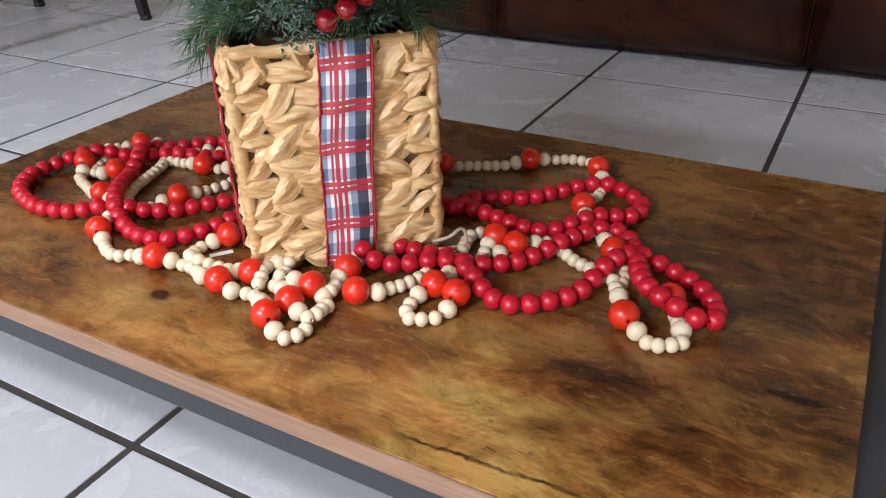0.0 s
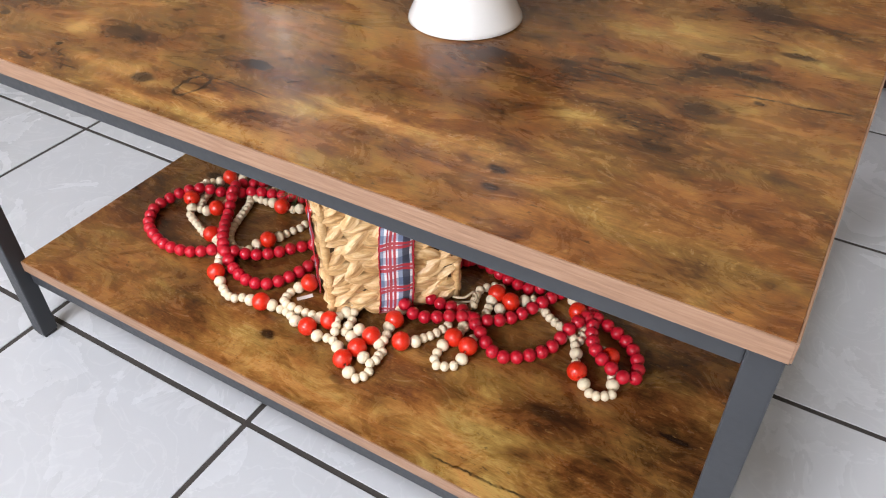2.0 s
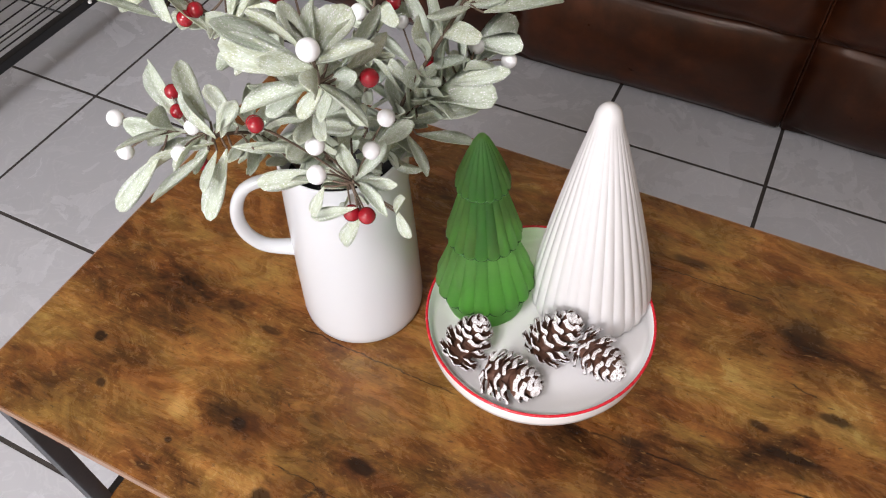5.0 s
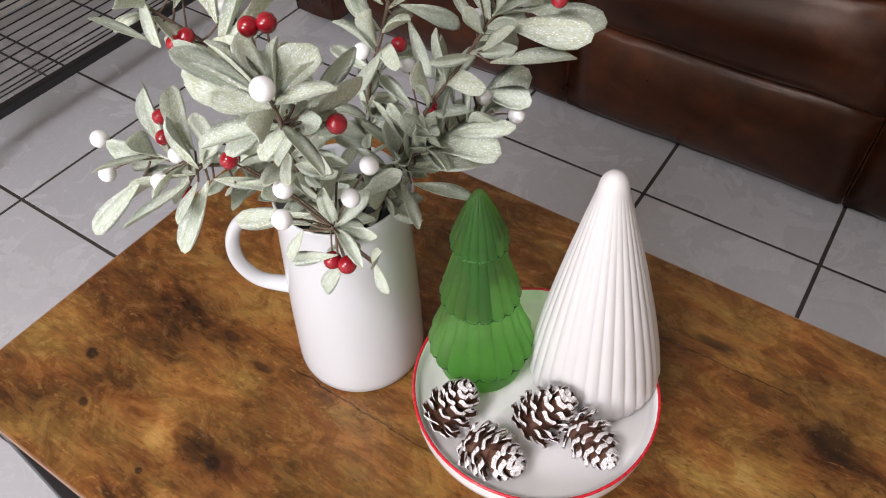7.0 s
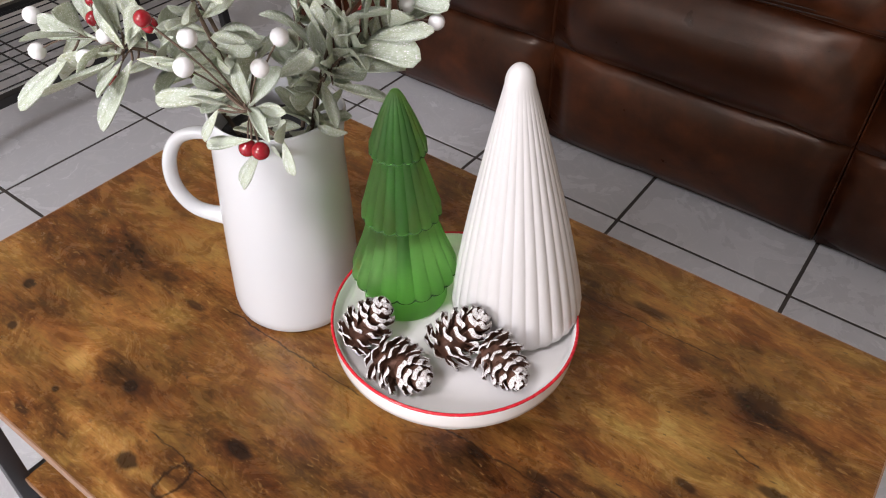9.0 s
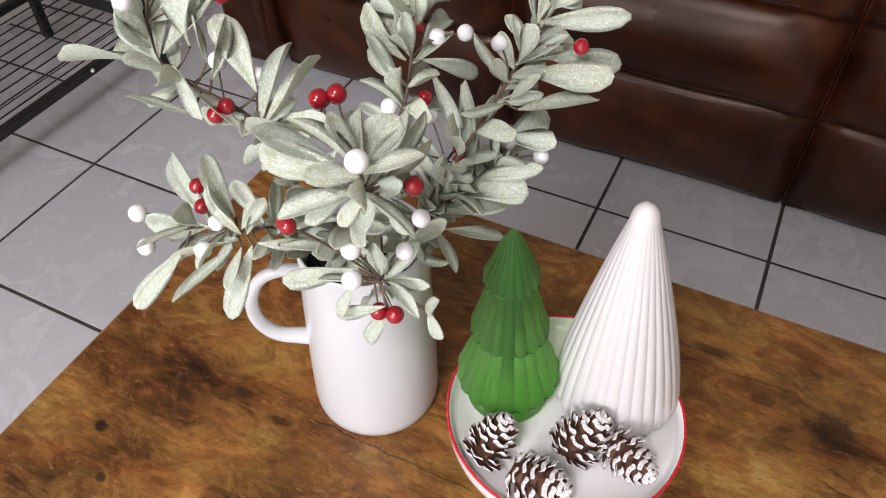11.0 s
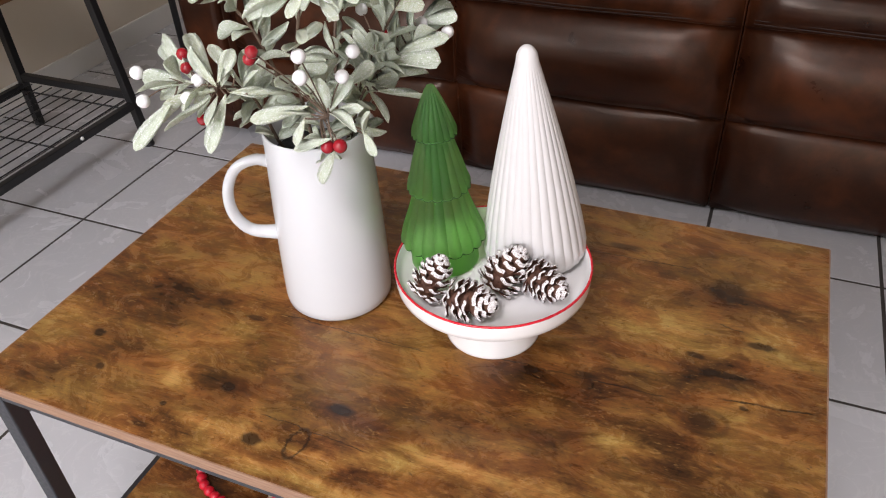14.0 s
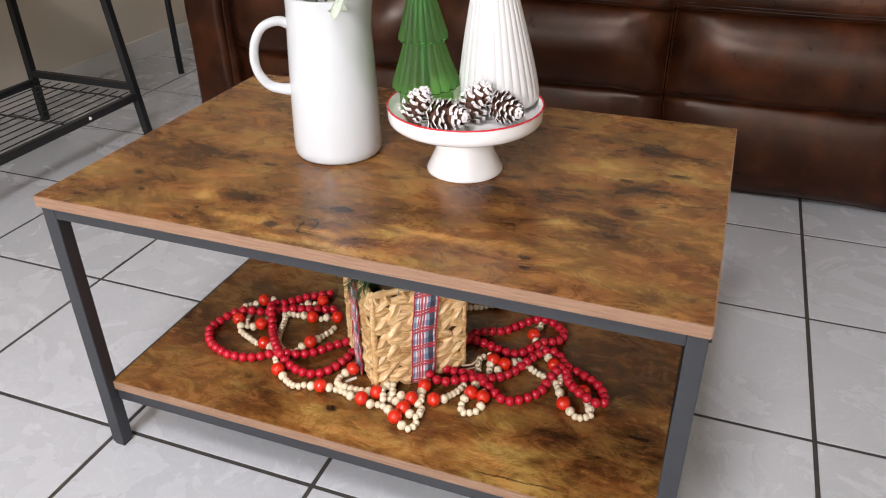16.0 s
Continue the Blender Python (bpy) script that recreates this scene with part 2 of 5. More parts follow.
def frosted_leaf():
    """Pale mint leaf, yellower towards its foot, with a whitish rime and clear sugar-like grains."""
    m, ns, ls, p = material("frosted_leaf")
    v = coords(ns, ls, which="Object")
    info = ns.new("ShaderNodeObjectInfo")
    f = noise_of(ns, ls, v, 5, 4, 0.6)
    a = mix(ns, ls, info.outputs["Random"], (0.50, 0.53, 0.325), (0.50, 0.585, 0.44))
    c = mix(ns, ls, span(ns, ls, f, 0.35, 0.65), a, (0.61, 0.675, 0.56))
    sep_x = ns.new("ShaderNodeSeparateXYZ")
    ls.new(v, sep_x.inputs[0])
    c = mix(ns, ls, span(ns, ls, sep_x.outputs[0], 0.0, 0.45, 0.45, 0.0), c, (0.40, 0.42, 0.21))
    rime = noise_of(ns, ls, v, 20, 5, 0.75)
    c = mix(ns, ls, span(ns, ls, rime, 0.44, 0.62, 0.0, 0.60), c, (0.82, 0.87, 0.81))
    grains = ns.new("ShaderNodeTexVoronoi")
    grains.inputs["Scale"].default_value = 34
    ls.new(v, grains.inputs["Vector"])
    sep = ns.new("ShaderNodeSeparateColor")
    ls.new(grains.outputs["Color"], sep.inputs[0])
    fleck = calc(ns, ls, "MULTIPLY", span(ns, ls, sep.outputs[0], 0.74, 0.76), span(ns, ls, grains.outputs["Distance"], 0.38, 0.50, 1, 0))
    c = mix(ns, ls, fleck, c, (1.0, 1.0, 1.0))
    ls.new(c, p.inputs["Base Color"])
    ls.new(span(ns, ls, fleck, 0, 1, 0.42, 0.08), p.inputs["Roughness"])
    p.inputs["Specular IOR Level"].default_value = 0.6
    ls.new(fleck, p.inputs["Coat Weight"])
    bump(ns, ls, p, calc(ns, ls, "MULTIPLY_ADD", calc(ns, ls, "MULTIPLY", fleck, sep.outputs[1]), 0.8, rime), 0.35, 0.012)
    thin = ns.new("ShaderNodeBsdfTranslucent")
    ls.new(c, thin.inputs["Color"])
    both = ns.new("ShaderNodeMixShader")
    both.inputs[0].default_value = 0.24
    ls.new(p.outputs[0], both.inputs[1])
    ls.new(thin.outputs[0], both.inputs[2])
    ls.new(both.outputs[0], ns["Material Output"].inputs["Surface"])
    return m


def plaid():
    """Woven ribbon: red, navy grey and white bands crossing, from the strip's UV."""
    m, ns, ls, p = material("plaid_ribbon")
    uv = ns.new("ShaderNodeTexCoord")
    sep = ns.new("ShaderNodeSeparateXYZ")
    ls.new(uv.outputs["UV"], sep.inputs[0])
    red = (0.48, 0.008, 0.022)
    def bands(sock, stops):
        r = ramp(ns, stops)
        r.color_ramp.interpolation = "CONSTANT"
        ls.new(sock, r.inputs[0])
        return r.outputs[0]
    W, N, B = (1, 1, 1), (0.065, 0.078, 0.110), (0.33, 0.39, 0.51)
    v4 = calc(ns, ls, "FRACT", calc(ns, ls, "MULTIPLY", sep.outputs[1], 5.65))
    cols = bands(sep.outputs[0], [(0.0, B), (0.13, W), (0.54, B), (0.67, N), (0.88, W)])
    rows = bands(v4, [(0.0, W), (0.34, (0.45, 0.50, 0.60)), (0.66, W), (0.92, (0.75, 0.78, 0.85))])
    reds_x = bands(sep.outputs[0], [(0.0, W), (0.03, (0, 0, 0)), (0.20, W), (0.25, (0, 0, 0)), (0.28, W), (0.36, (0, 0, 0)), (0.41, W), (0.48, (0, 0, 0)), (0.95, W)])
    reds_y = bands(v4, [(0.0, W), (0.13, (0, 0, 0)), (0.17, W), (0.29, (0, 0, 0))])
    ground = mix(ns, ls, 1.0, mix(ns, ls, 1.0, cols, rows, "MULTIPLY"), (0.90, 0.91, 0.94), "MULTIPLY")
    mask = mix(ns, ls, 1.0, reds_x, reds_y, "LIGHTEN")
    weave = ns.new("ShaderNodeTexChecker")
    weave.inputs["Scale"].default_value = 150
    ls.new(uv.outputs["UV"], weave.inputs["Vector"])
    bw = ns.new("ShaderNodeRGBToBW")
    ls.new(mask, bw.inputs[0])
    c = mix(ns, ls, calc(ns, ls, "MULTIPLY", bw.outputs[0], 0.93), ground, red)
    ls.new(c, p.inputs["Base Color"])
    p.inputs["Roughness"].default_value = 0.45
    p.inputs["Sheen Weight"].default_value = 0.2
    bump(ns, ls, p, weave.outputs["Fac"], 0.2, 0.0004)
    return m


def hyacinth(name, fine):
    m, ns, ls, p = material(name)
    v = coords(ns, ls, (0.9 * fine, 5 * fine, 5 * fine))
    info = ns.new("ShaderNodeObjectInfo")
    add = ns.new("ShaderNodeVectorMath")
    add.operation = "ADD"
    ls.new(v, add.inputs[0])
    ls.new(calc(ns, ls, "MULTIPLY", info.outputs["Random"], 51.0), add.inputs[1])
    f = noise_of(ns, ls, add.outputs[0], 1.0, 4, 0.55, 0.3)
    spots = noise_of(ns, ls, add.outputs[0], 2.2, 3, 0.6)
    c = ramp(ns, [(0.30, (0.46, 0.255, 0.095)), (0.5, (0.71, 0.465, 0.225)), (0.70, (0.88, 0.69, 0.43))])
    ls.new(f, c.inputs[0])
    tint = mix(ns, ls, info.outputs["Random"], (0.86, 0.80, 0.72), (1.07, 1.06, 1.02))
    cc = mix(ns, ls, 1.0, c.outputs[0], tint, "MULTIPLY")
    cc = mix(ns, ls, calc(ns, ls, "MULTIPLY", span(ns, ls, spots, 0.64, 0.72), 0.5), cc, (0.30, 0.15, 0.055))
    ls.new(cc, p.inputs["Base Color"])
    p.inputs["Roughness"].default_value = 0.40
    bump(ns, ls, p, f, 0.12, 0.03 / fine)
    return m


def green_glass():
    m, ns, ls, p = material("frosted_green_glass")
    p.inputs["Base Color"].default_value = (0.38, 0.72, 0.27, 1)
    p.inputs["Roughness"].default_value = 0.34
    p.inputs["Transmission Weight"].default_value = 0.94
    p.inputs["Coat Weight"].default_value = 0.12
    p.inputs["Coat Roughness"].default_value = 0.3
    p.inputs["IOR"].default_value = 1.12
    v = coords(ns, ls)
    bump(ns, ls, p, noise_of(ns, ls, v, 500, 3), 0.10, 0.0005)
    soft = ns.new("ShaderNodeBsdfTranslucent")
    soft.inputs["Color"].default_value = (0.40, 0.74, 0.25, 1)
    both = ns.new("ShaderNodeMixShader")
    both.inputs[0].default_value = 0.16
    ls.new(p.outputs[0], both.inputs[1])
    ls.new(soft.outputs[0], both.inputs[2])
    ls.new(both.outputs[0], ns["Material Output"].inputs["Surface"])
    return m


def scale_brown():
    m, ns, ls, p = material("cone_scale")
    v = coords(ns, ls)
    f = noise_of(ns, ls, v, 7, 4)
    ls.new(mix(ns, ls, f, (0.040, 0.017, 0.011), (0.20, 0.088, 0.052)), p.inputs["Base Color"])
    p.inputs["Roughness"].default_value = 0.7
    bump(ns, ls, p, f, 0.4, 0.001)
    return m


def frost():
    m, ns, ls, p = material("frost_paint")
    v = coords(ns, ls)
    f = noise_of(ns, ls, v, 9, 4, 0.7)
    ls.new(mix(ns, ls, span(ns, ls, f, 0.36, 0.50), (0.16, 0.09, 0.065), (0.82, 0.80, 0.80)), p.inputs["Base Color"])
    p.inputs["Roughness"].default_value = 0.8
    bump(ns, ls, p, f, 0.5, 0.001)
    return m


TOP_KNOTS = [(.220, .546, .030, .008, .7), (.144, .545, .012, .008, .4), (.262, .049, .009, .006, .75), (-.245, .015, .012, .004, .7), (-.278, .236, .014, .008, .6), (-.029, .117, .022, .010, .9), (-.177, .101, .013, .010, .92), (-.238, .051, .006, .005, .85), (-.400, .124, .012, .008, .9), (-.358, .075, .008, .007, .75), (.372, .492, .030, .026, .72), (-.106, .044, .015, .010, .85),
             (.368, .247, .019, .015, .75), (.421, .394, .024, .007, .8), (.386, .329, .036, .007, .88), (.349, .351, .014, .006, .8), (.411, .282, .005, .004, .8), (.225, .272, .018, .007, .8), (.163, .259, .016, .007, .8), (-.215, .222, .020, .006, .7), (.259, .074, .009, .006, .8), (.29, .50, .016, .014, .4)]
TOP_GOLDS = [(-.26, .098, .03, .022), (-.14, .047, .08, .016), (-.03, .049, .05, .011), (.055, .065, .06, .011), (.135, .086, .08, .011), (.225, .094, .05, .013), (.296, .185, .032, .020), (.305, .383, .09, .035), (.445, .405, .05, .04), (-.02, .015, .14, .012), (.424, .308, .04, .02)]
TOP_DARKS = [(.150, .058, .055, .013), (.030, .040, .035, .010), (.207, .165, .09, .028), (.350, .165, .08, .03), (.128, .145, .06, .022), (-.33, .22, .10, .06), (-.42, .05, .06, .03), (.228, .240, .11, .022), (.318, .205, .08, .03), (-.358, .118, .05, .03), (-.21, .105, .05, .014), (.03, .105, .07, .016), (.40, .47, .10, .03), (.40, .32, .08, .02)]
TOP_RINGS = [(-.053, .055, .011, .021, .8), (.372, .247, .024, .020, .35)]
TOP_SEAMS = [(-.19, .2405, .03, .2405, .0013), (.10, .262, .33, .268, .0015), (.38, .288, .495, .300, .0020), (-.265, .019, -.232, .019, .0022), (-.198, .022, -.168, .022, .0020), (.36, .420, .41, .414, .0014), (-.12, .080, .03, .072, .0010), (.12, .52, .33, .525, .0012)]
SHELF_KNOTS = [(-0.071, 0.091, .013, .009, .9), (0.433, 0.197, .024, .0055, .92), (0.293, 0.159, .026, .011, .7), (-0.382, 0.325, .02, .012, .8), (0.052, 0.077, .010, .006, .5)]
SHELF_GOLDS = [(0.25, 0.070, .09, .018), (0.022, 0.052, .16, .025), (0.29, 0.036, .07, .014), (0.232, 0.100, .05, .035), (0.2, 0.077, .06, .030), (0.444, 0.257, .05, .03), (-0.095, 0.082, .08, .03), (0.276, 0.297, .05, .025)]
SHELF_DARKS = [(-0.36, 0.24, .10, .08), (0.395, 0.150, .09, .045), (0.42, 0.36, .09, .05), (0.331, 0.150, .07, .032), (0.39, 0.115, .07, .05), (0.29, 0.085, .04, .02), (0.397, 0.305, .07, .03), (0.474, 0.299, .04, .03), (0.044, 0.191, .16, .04), (0.462, 0.152, .02, .03), (0.163, 0.14, .05, .02), (0.36, 0.40, .12, .06), (-0.30, 0.33, .12, .08)]
SHELF_SEAMS = [(0.2, 0.041, 0.339, 0.046, .0022), (-0.429, 0.393, -0.09, 0.402, .0012)]
OAK_TOP = wood("rustic_oak_top", TOP_KNOTS, TOP_GOLDS, TOP_DARKS, TOP_RINGS, TOP_SEAMS, 1.0)
OAK_SHELF = wood("rustic_oak_shelf", SHELF_KNOTS, SHELF_GOLDS, SHELF_DARKS, [], SHELF_SEAMS, 2.3)
OAK_EDGE = edge_wood()
GREY_STEEL = plain("dark_grey_powder_coat", (0.029, 0.031, 0.036), 0.42, 0.0, 0.15, 30, 0.25)
BLACK_STEEL = plain("black_powder_coat", (0.012, 0.012, 0.013), 0.45, 0.0, 0.2, 30, 0.2)
TILE = tile_stone()
GROUT = plain("dark_grout", (0.045, 0.038, 0.034), 0.9, 0, 0.4, 60, 0.6)
WALL = plain("beige_wall_paint", (0.68, 0.60, 0.49), 0.75, 0, 0.05, 4, 0.2)
CEILING = plain("white_ceiling_paint", (0.78, 0.77, 0.74), 0.85, 0, 0.03, 4, 0.2)
TRIM = plain("white_trim_paint", (0.72, 0.70, 0.66), 0.45, 0, 0.05, 8, 0.1)
LEATHER = leather()
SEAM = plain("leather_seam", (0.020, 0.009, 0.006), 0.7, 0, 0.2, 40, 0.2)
PORCELAIN = plain("white_glazed_ceramic", (0.86, 0.845, 0.835), 0.16, 0, 0.025, 12, 0.03, coat=0.3)
MATTE_CERAMIC = plain("satin_white_ceramic", (0.63, 0.615, 0.61), 0.36, 0, 0.006, 9, 0, wander=0.010)
JUG_GLAZE = plain("satin_white_glaze", (0.615, 0.63, 0.645), 0.22, 0, 0.008, 9, 0, coat=0.15, wander=0.012)
RED_RIM = plain("red_glaze_line", (0.62, 0.015, 0.03), 0.25, 0, 0.1, 40, 0.05)
GLASS = green_glass()
LIP_GLASS = plain("thick_green_glass_lip", (0.035, 0.125, 0.025), 0.7, 0, 0.15, 60, 0.05)
# opaque dark green for the core added inside the glass tree
CORE_DARK = plain("opaque_dark_green", (0.018, 0.085, 0.022), 0.5, 0, 0.1, 30, 0.02)
LEAF = frosted_leaf()
TWIG = plain("brown_twig", (0.125, 0.085, 0.058), 0.75, 0, 0.4, 120, 0.5)
RED_BERRY = plain("red_lacquer_berry", (0.28, 0.0035, 0.012), 0.16, 0, 0.1, 3, 0.03, coat=0.5)
WHITE_BERRY = plain("white_berry", (0.82, 0.82, 0.83), 0.38, 0, 0.03, 3, 0.05)
RED_BEAD = plain("crimson_wood_bead", (0.50, 0.006, 0.022), 0.33, 0, 0.22, 2.5, 0.05, coat=0.08)
ORANGE_BEAD = plain("red_orange_wood_bead", (0.64, 0.022, 0.006), 0.28, 0, 0.12, 2.5, 0.03, coat=0.15)
CREAM_BEAD = plain("natural_wood_bead", (0.74, 0.62, 0.44), 0.5, 0, 0.10, 4, 0.15)
CORD = plain("jute_cord", (0.52, 0.40, 0.27), 0.9, 0, 0.2, 200, 0.5)
CONE = scale_brown()
FROST = frost()
STRAW = hyacinth("dried_hyacinth", 1.0)
STRAW_CORD = hyacinth("dried_hyacinth_cord", 30.0)
# brown darkened to stand for shade in the weave's gaps and beneath the greens
GAP_SHADE = plain("gap_shade_brown", (0.10, 0.055, 0.022), 0.9, 0, 0.3, 60, 0.4)
PLAID = plaid()
RED_STITCH = plain("red_stitching", (0.45, 0.015, 0.03), 0.7, 0, 0.2, 200, 0.4)
NEEDLE = plain("pine_needle", (0.035, 0.085, 0.025), 0.5, 0, 0.5, 40, 0.1)
FROST_NEEDLE = plain("frosted_cypress", (0.085, 0.135, 0.10), 0.6, 0, 0.7, 90, 0.3)
BROWN_TOP = plain("brown_wood_rack_top", (0.11, 0.050, 0.020), 0.45, 0, 0.35, 14, 0.3)
PAPER = plain("white_paper", (0.75, 0.74, 0.72), 0.6, 0, 0.05, 30, 0.1)
BLACK_CARD = plain("black_card", (0.012, 0.012, 0.013), 0.6, 0, 0.2, 30, 0.1)
SILVER = plain("silver_cap", (0.70, 0.70, 0.72), 0.25, 1.0, 0.1, 30, 0.1)
DARK_RED = plain("dark_red_bauble", (0.10, 0.006, 0.010), 0.5, 0, 0.2, 30, 0.1, coat=0.3)
DARK = plain("black_dial_glass", (0.015, 0.015, 0.016), 0.12, 0, 0.2, 30, 0.05)


# ---- mesh tools ----
def part(name, bm, mat, parent=None, label="", smooth=True, crease=0):
    """Links a bmesh (or a ready mesh) as one mesh object under parent."""
    if isinstance(bm, bmesh.types.BMesh):
        me = bpy.data.meshes.new(name)
        bm.to_mesh(me)
        bm.free()
    else:
        me = bm
    if smooth is not None and len(me.polygons):
        me.polygons.foreach_set("use_smooth", [bool(smooth)] * len(me.polygons))
    if crease:
        me.set_sharp_from_angle(angle=radians(crease))
    if mat is not None and not me.materials:
        me.materials.append(mat)
    ob = new(name, me)
    if parent is not None:
        ob.parent = parent
    if label:
        tagged(ob, label)
    return ob


def box(x0, x1, y0, y1, z0, z1, bevel=0.0, bm=None, seg=2):
    bm = bm or bmesh.new()
    made = bmesh.ops.create_cube(bm, size=1.0)
    for v in made["verts"]:
        v.co = Vector((x0 + (v.co.x + 0.5) * (x1 - x0), y0 + (v.co.y + 0.5) * (y1 - y0), z0 + (v.co.z + 0.5) * (z1 - z0)))
    if bevel:
        edges = list({e for v in made["verts"] for e in v.link_edges})
        bmesh.ops.bevel(bm, geom=edges, offset=bevel, segments=seg, profile=0.6, affect="EDGES")
    return bm


def lathe(profile, seg=48, shape=None, close=False, bm=None):
    """Turns (radius, height) pairs round z. shape(angle, radius, height, i) may change the radius."""
    bm = bm or bmesh.new()
    rings = []
    for i, (r, z) in enumerate(profile):
        if r < 1e-6:
            rings.append([bm.verts.new((0, 0, z))])
            continue
        ring = []
        for k in range(seg):
            a = 2 * math.pi * k / seg
            rr = shape(a, r, z, i) if shape else r
            ring.append(bm.verts.new((rr * math.cos(a), rr * math.sin(a), z)))
        rings.append(ring)
    pairs = list(zip(rings, rings[1:])) + ([(rings[-1], rings[0])] if close else [])
    for a, b in pairs:
        if len(a) == 1 and len(b) == 1:
            continue
        for k in range(seg):
            k2 = (k + 1) % seg
            if len(a) == 1:
                bm.faces.new((a[0], b[k2], b[k]))
            elif len(b) == 1:
                bm.faces.new((a[k], a[k2], b[0]))
            else:
                bm.faces.new((a[k], a[k2], b[k2], b[k]))
    bmesh.ops.recalc_face_normals(bm, faces=bm.faces)
    return bm


def smooth_path(points, step, closed=False):
    """Points at even steps along a Catmull-Rom curve."""
    pts = [Vector(p) for p in points]
    dense = []
    n = len(pts)
    for i in range(n - 1):
        p0, p1, p2, p3 = pts[max(i - 1, 0)], pts[i], pts[i + 1], pts[min(i + 2, n - 1)]
        for k in range(16):
            t = k / 16
            dense.append(0.5 * (2 * p1 + (p2 - p0) * t + (2 * p0 - 5 * p1 + 4 * p2 - p3) * t * t + (3 * p1 - p0 - 3 * p2 + p3) * t ** 3))
    dense.append(pts[-1])
    lengths = [0.0]
    for a, b in zip(dense, dense[1:]):
        lengths.append(lengths[-1] + (b - a).length)
    count = max(2, round(lengths[-1] / step) + 1)
    out, j = [], 0
    for k in range(count):
        s = lengths[-1] * k / (count - 1)
        while j < len(dense) - 2 and lengths[j + 1] < s:
            j += 1
        w = (s - lengths[j]) / max(1e-9, lengths[j + 1] - lengths[j])
        out.append(dense[j].lerp(dense[j + 1], min(1, max(0, w))))
    return out


def tube(points, radius, seg=8, bm=None, flat=1.0):
    """A round (or flattened) bar along points; radius may be a function of 0..1."""
    bm = bm or bmesh.new()
    pts = [Vector(p) for p in points]
    up, rings = None, []
    for i, p in enumerate(pts):
        d = (pts[min(i + 1, len(pts) - 1)] - pts[max(i - 1, 0)]).normalized()
        if up is None:
            up = d.orthogonal().normalized()
        side = d.cross(up).normalized()
        up = side.cross(d).normalized()
        r = radius(i / (len(pts) - 1)) if callable(radius) else radius
        rings.append([bm.verts.new(p + side * (r * math.cos(a)) + up * (r * flat * math.sin(a))) for a in (2 * math.pi * k / seg for k in range(seg))])
    for a, b in zip(rings, rings[1:]):
        for k in range(seg):
            bm.faces.new((a[k], a[(k + 1) % seg], b[(k + 1) % seg], b[k]))
    bm.faces.new(rings[0][::-1])
    bm.faces.new(rings[-1])
    return bm


def ball(radius, u=20, v=12):
    bm = bmesh.new()
    bmesh.ops.create_uvsphere(bm, u_segments=u, v_segments=v, radius=radius)
    return bm


def mesh_of(name, bm, mat, smooth=True, crease=0):
    me = bpy.data.meshes.new(name)
    bm.to_mesh(me)
    bm.free()
    me.polygons.foreach_set("use_smooth", [smooth] * len(me.polygons))
    if crease:
        me.set_sharp_from_angle(angle=radians(crease))
    me.materials.append(mat)
    return me


def piece(name, me, parent, m):
    ob = new(name, me)
    ob.parent = parent
    ob.matrix_basis = m
    return ob


def root(name, label, category, at=(0, 0, 0), group="", kind=""):
    ob = new(name)
    ob.location = at
    ob.empty_display_size = 0.05
    return tagged(ob, label, category, group, kind)


def toward(direction, up=(0, 0, 1)):
    """A turn whose x axis points along direction and whose z axis is as near up as can be."""
    x = Vector(direction).normalized()
    z = Vector(up) - x * x.dot(Vector(up))
    z = z.normalized() if z.length > 1e-4 else x.orthogonal().normalized()
    y = z.cross(x)
    return Matrix((x, y, z)).transposed().to_4x4()


# ---- the room ----
ROOM = (-2.12, 2.6, -3.0, 2.55, 2.75)


def slab(name, x0, x1, y0, y1, z0, z1, mat, label):
    ob = part(name, box(x0, x1, y0, y1, z0, z1), mat, None, label, smooth=False)
    return tagged(ob, label, "wall", kind="structure")


rx0, rx1, ry0, ry1, rz = ROOM
slab("wall_west", rx0 - 0.12, rx0, ry0 - 0.12, ry1 + 0.12, -0.02, rz, WALL, "plain beige painted wall beside the rack")
slab("wall_north", rx0, rx1, ry1, ry1 + 0.12, -0.02, rz, WALL, "plain beige painted wall behind the sofa")
slab("wall_east", rx1, rx1 + 0.12, ry0 - 0.12, ry1 + 0.12, -0.02, rz, WALL, "plain beige painted wall closing the room")
# out of view; its two door-sized openings are invented to seat the fill lamps
south = root("wall_south", "plain beige painted wall with openings behind", "wall", kind="structure")
for a, b, c, d in ((rx0, -2.0, 0, rz), (-0.7, -0.6, 0, rz), (-2.0, -0.7, 2.25, rz), (-0.1, 0.6, 0, rz), (2.1, rx1, 0, rz), (0.6, 2.1, 2.25, rz), (-0.6, -0.1, 0, 1.6), (-0.6, -0.1, 2.24, rz)):
    part("wall_panel", box(a, b, ry0 - 0.12, ry0, c - 0.02, d), WALL, south, smooth=False)
tagged(part("ceiling", box(rx0, rx1, ry0, ry1, rz, rz + 0.1), CEILING, None, smooth=False), "plain white painted ceiling", "ceiling", kind="structure")
baseboard = part("baseboard", box(rx0, rx0 + 0.012, ry0, ry1, 0.0, 0.09, 0.003), TRIM, None, smooth=False)
tagged(baseboard, "low pale painted baseboard along the wall", "baseboard", kind="structure")

# ---- the low table ----
HT, LEG = 0.526, 0.025
DEEP = 0.638


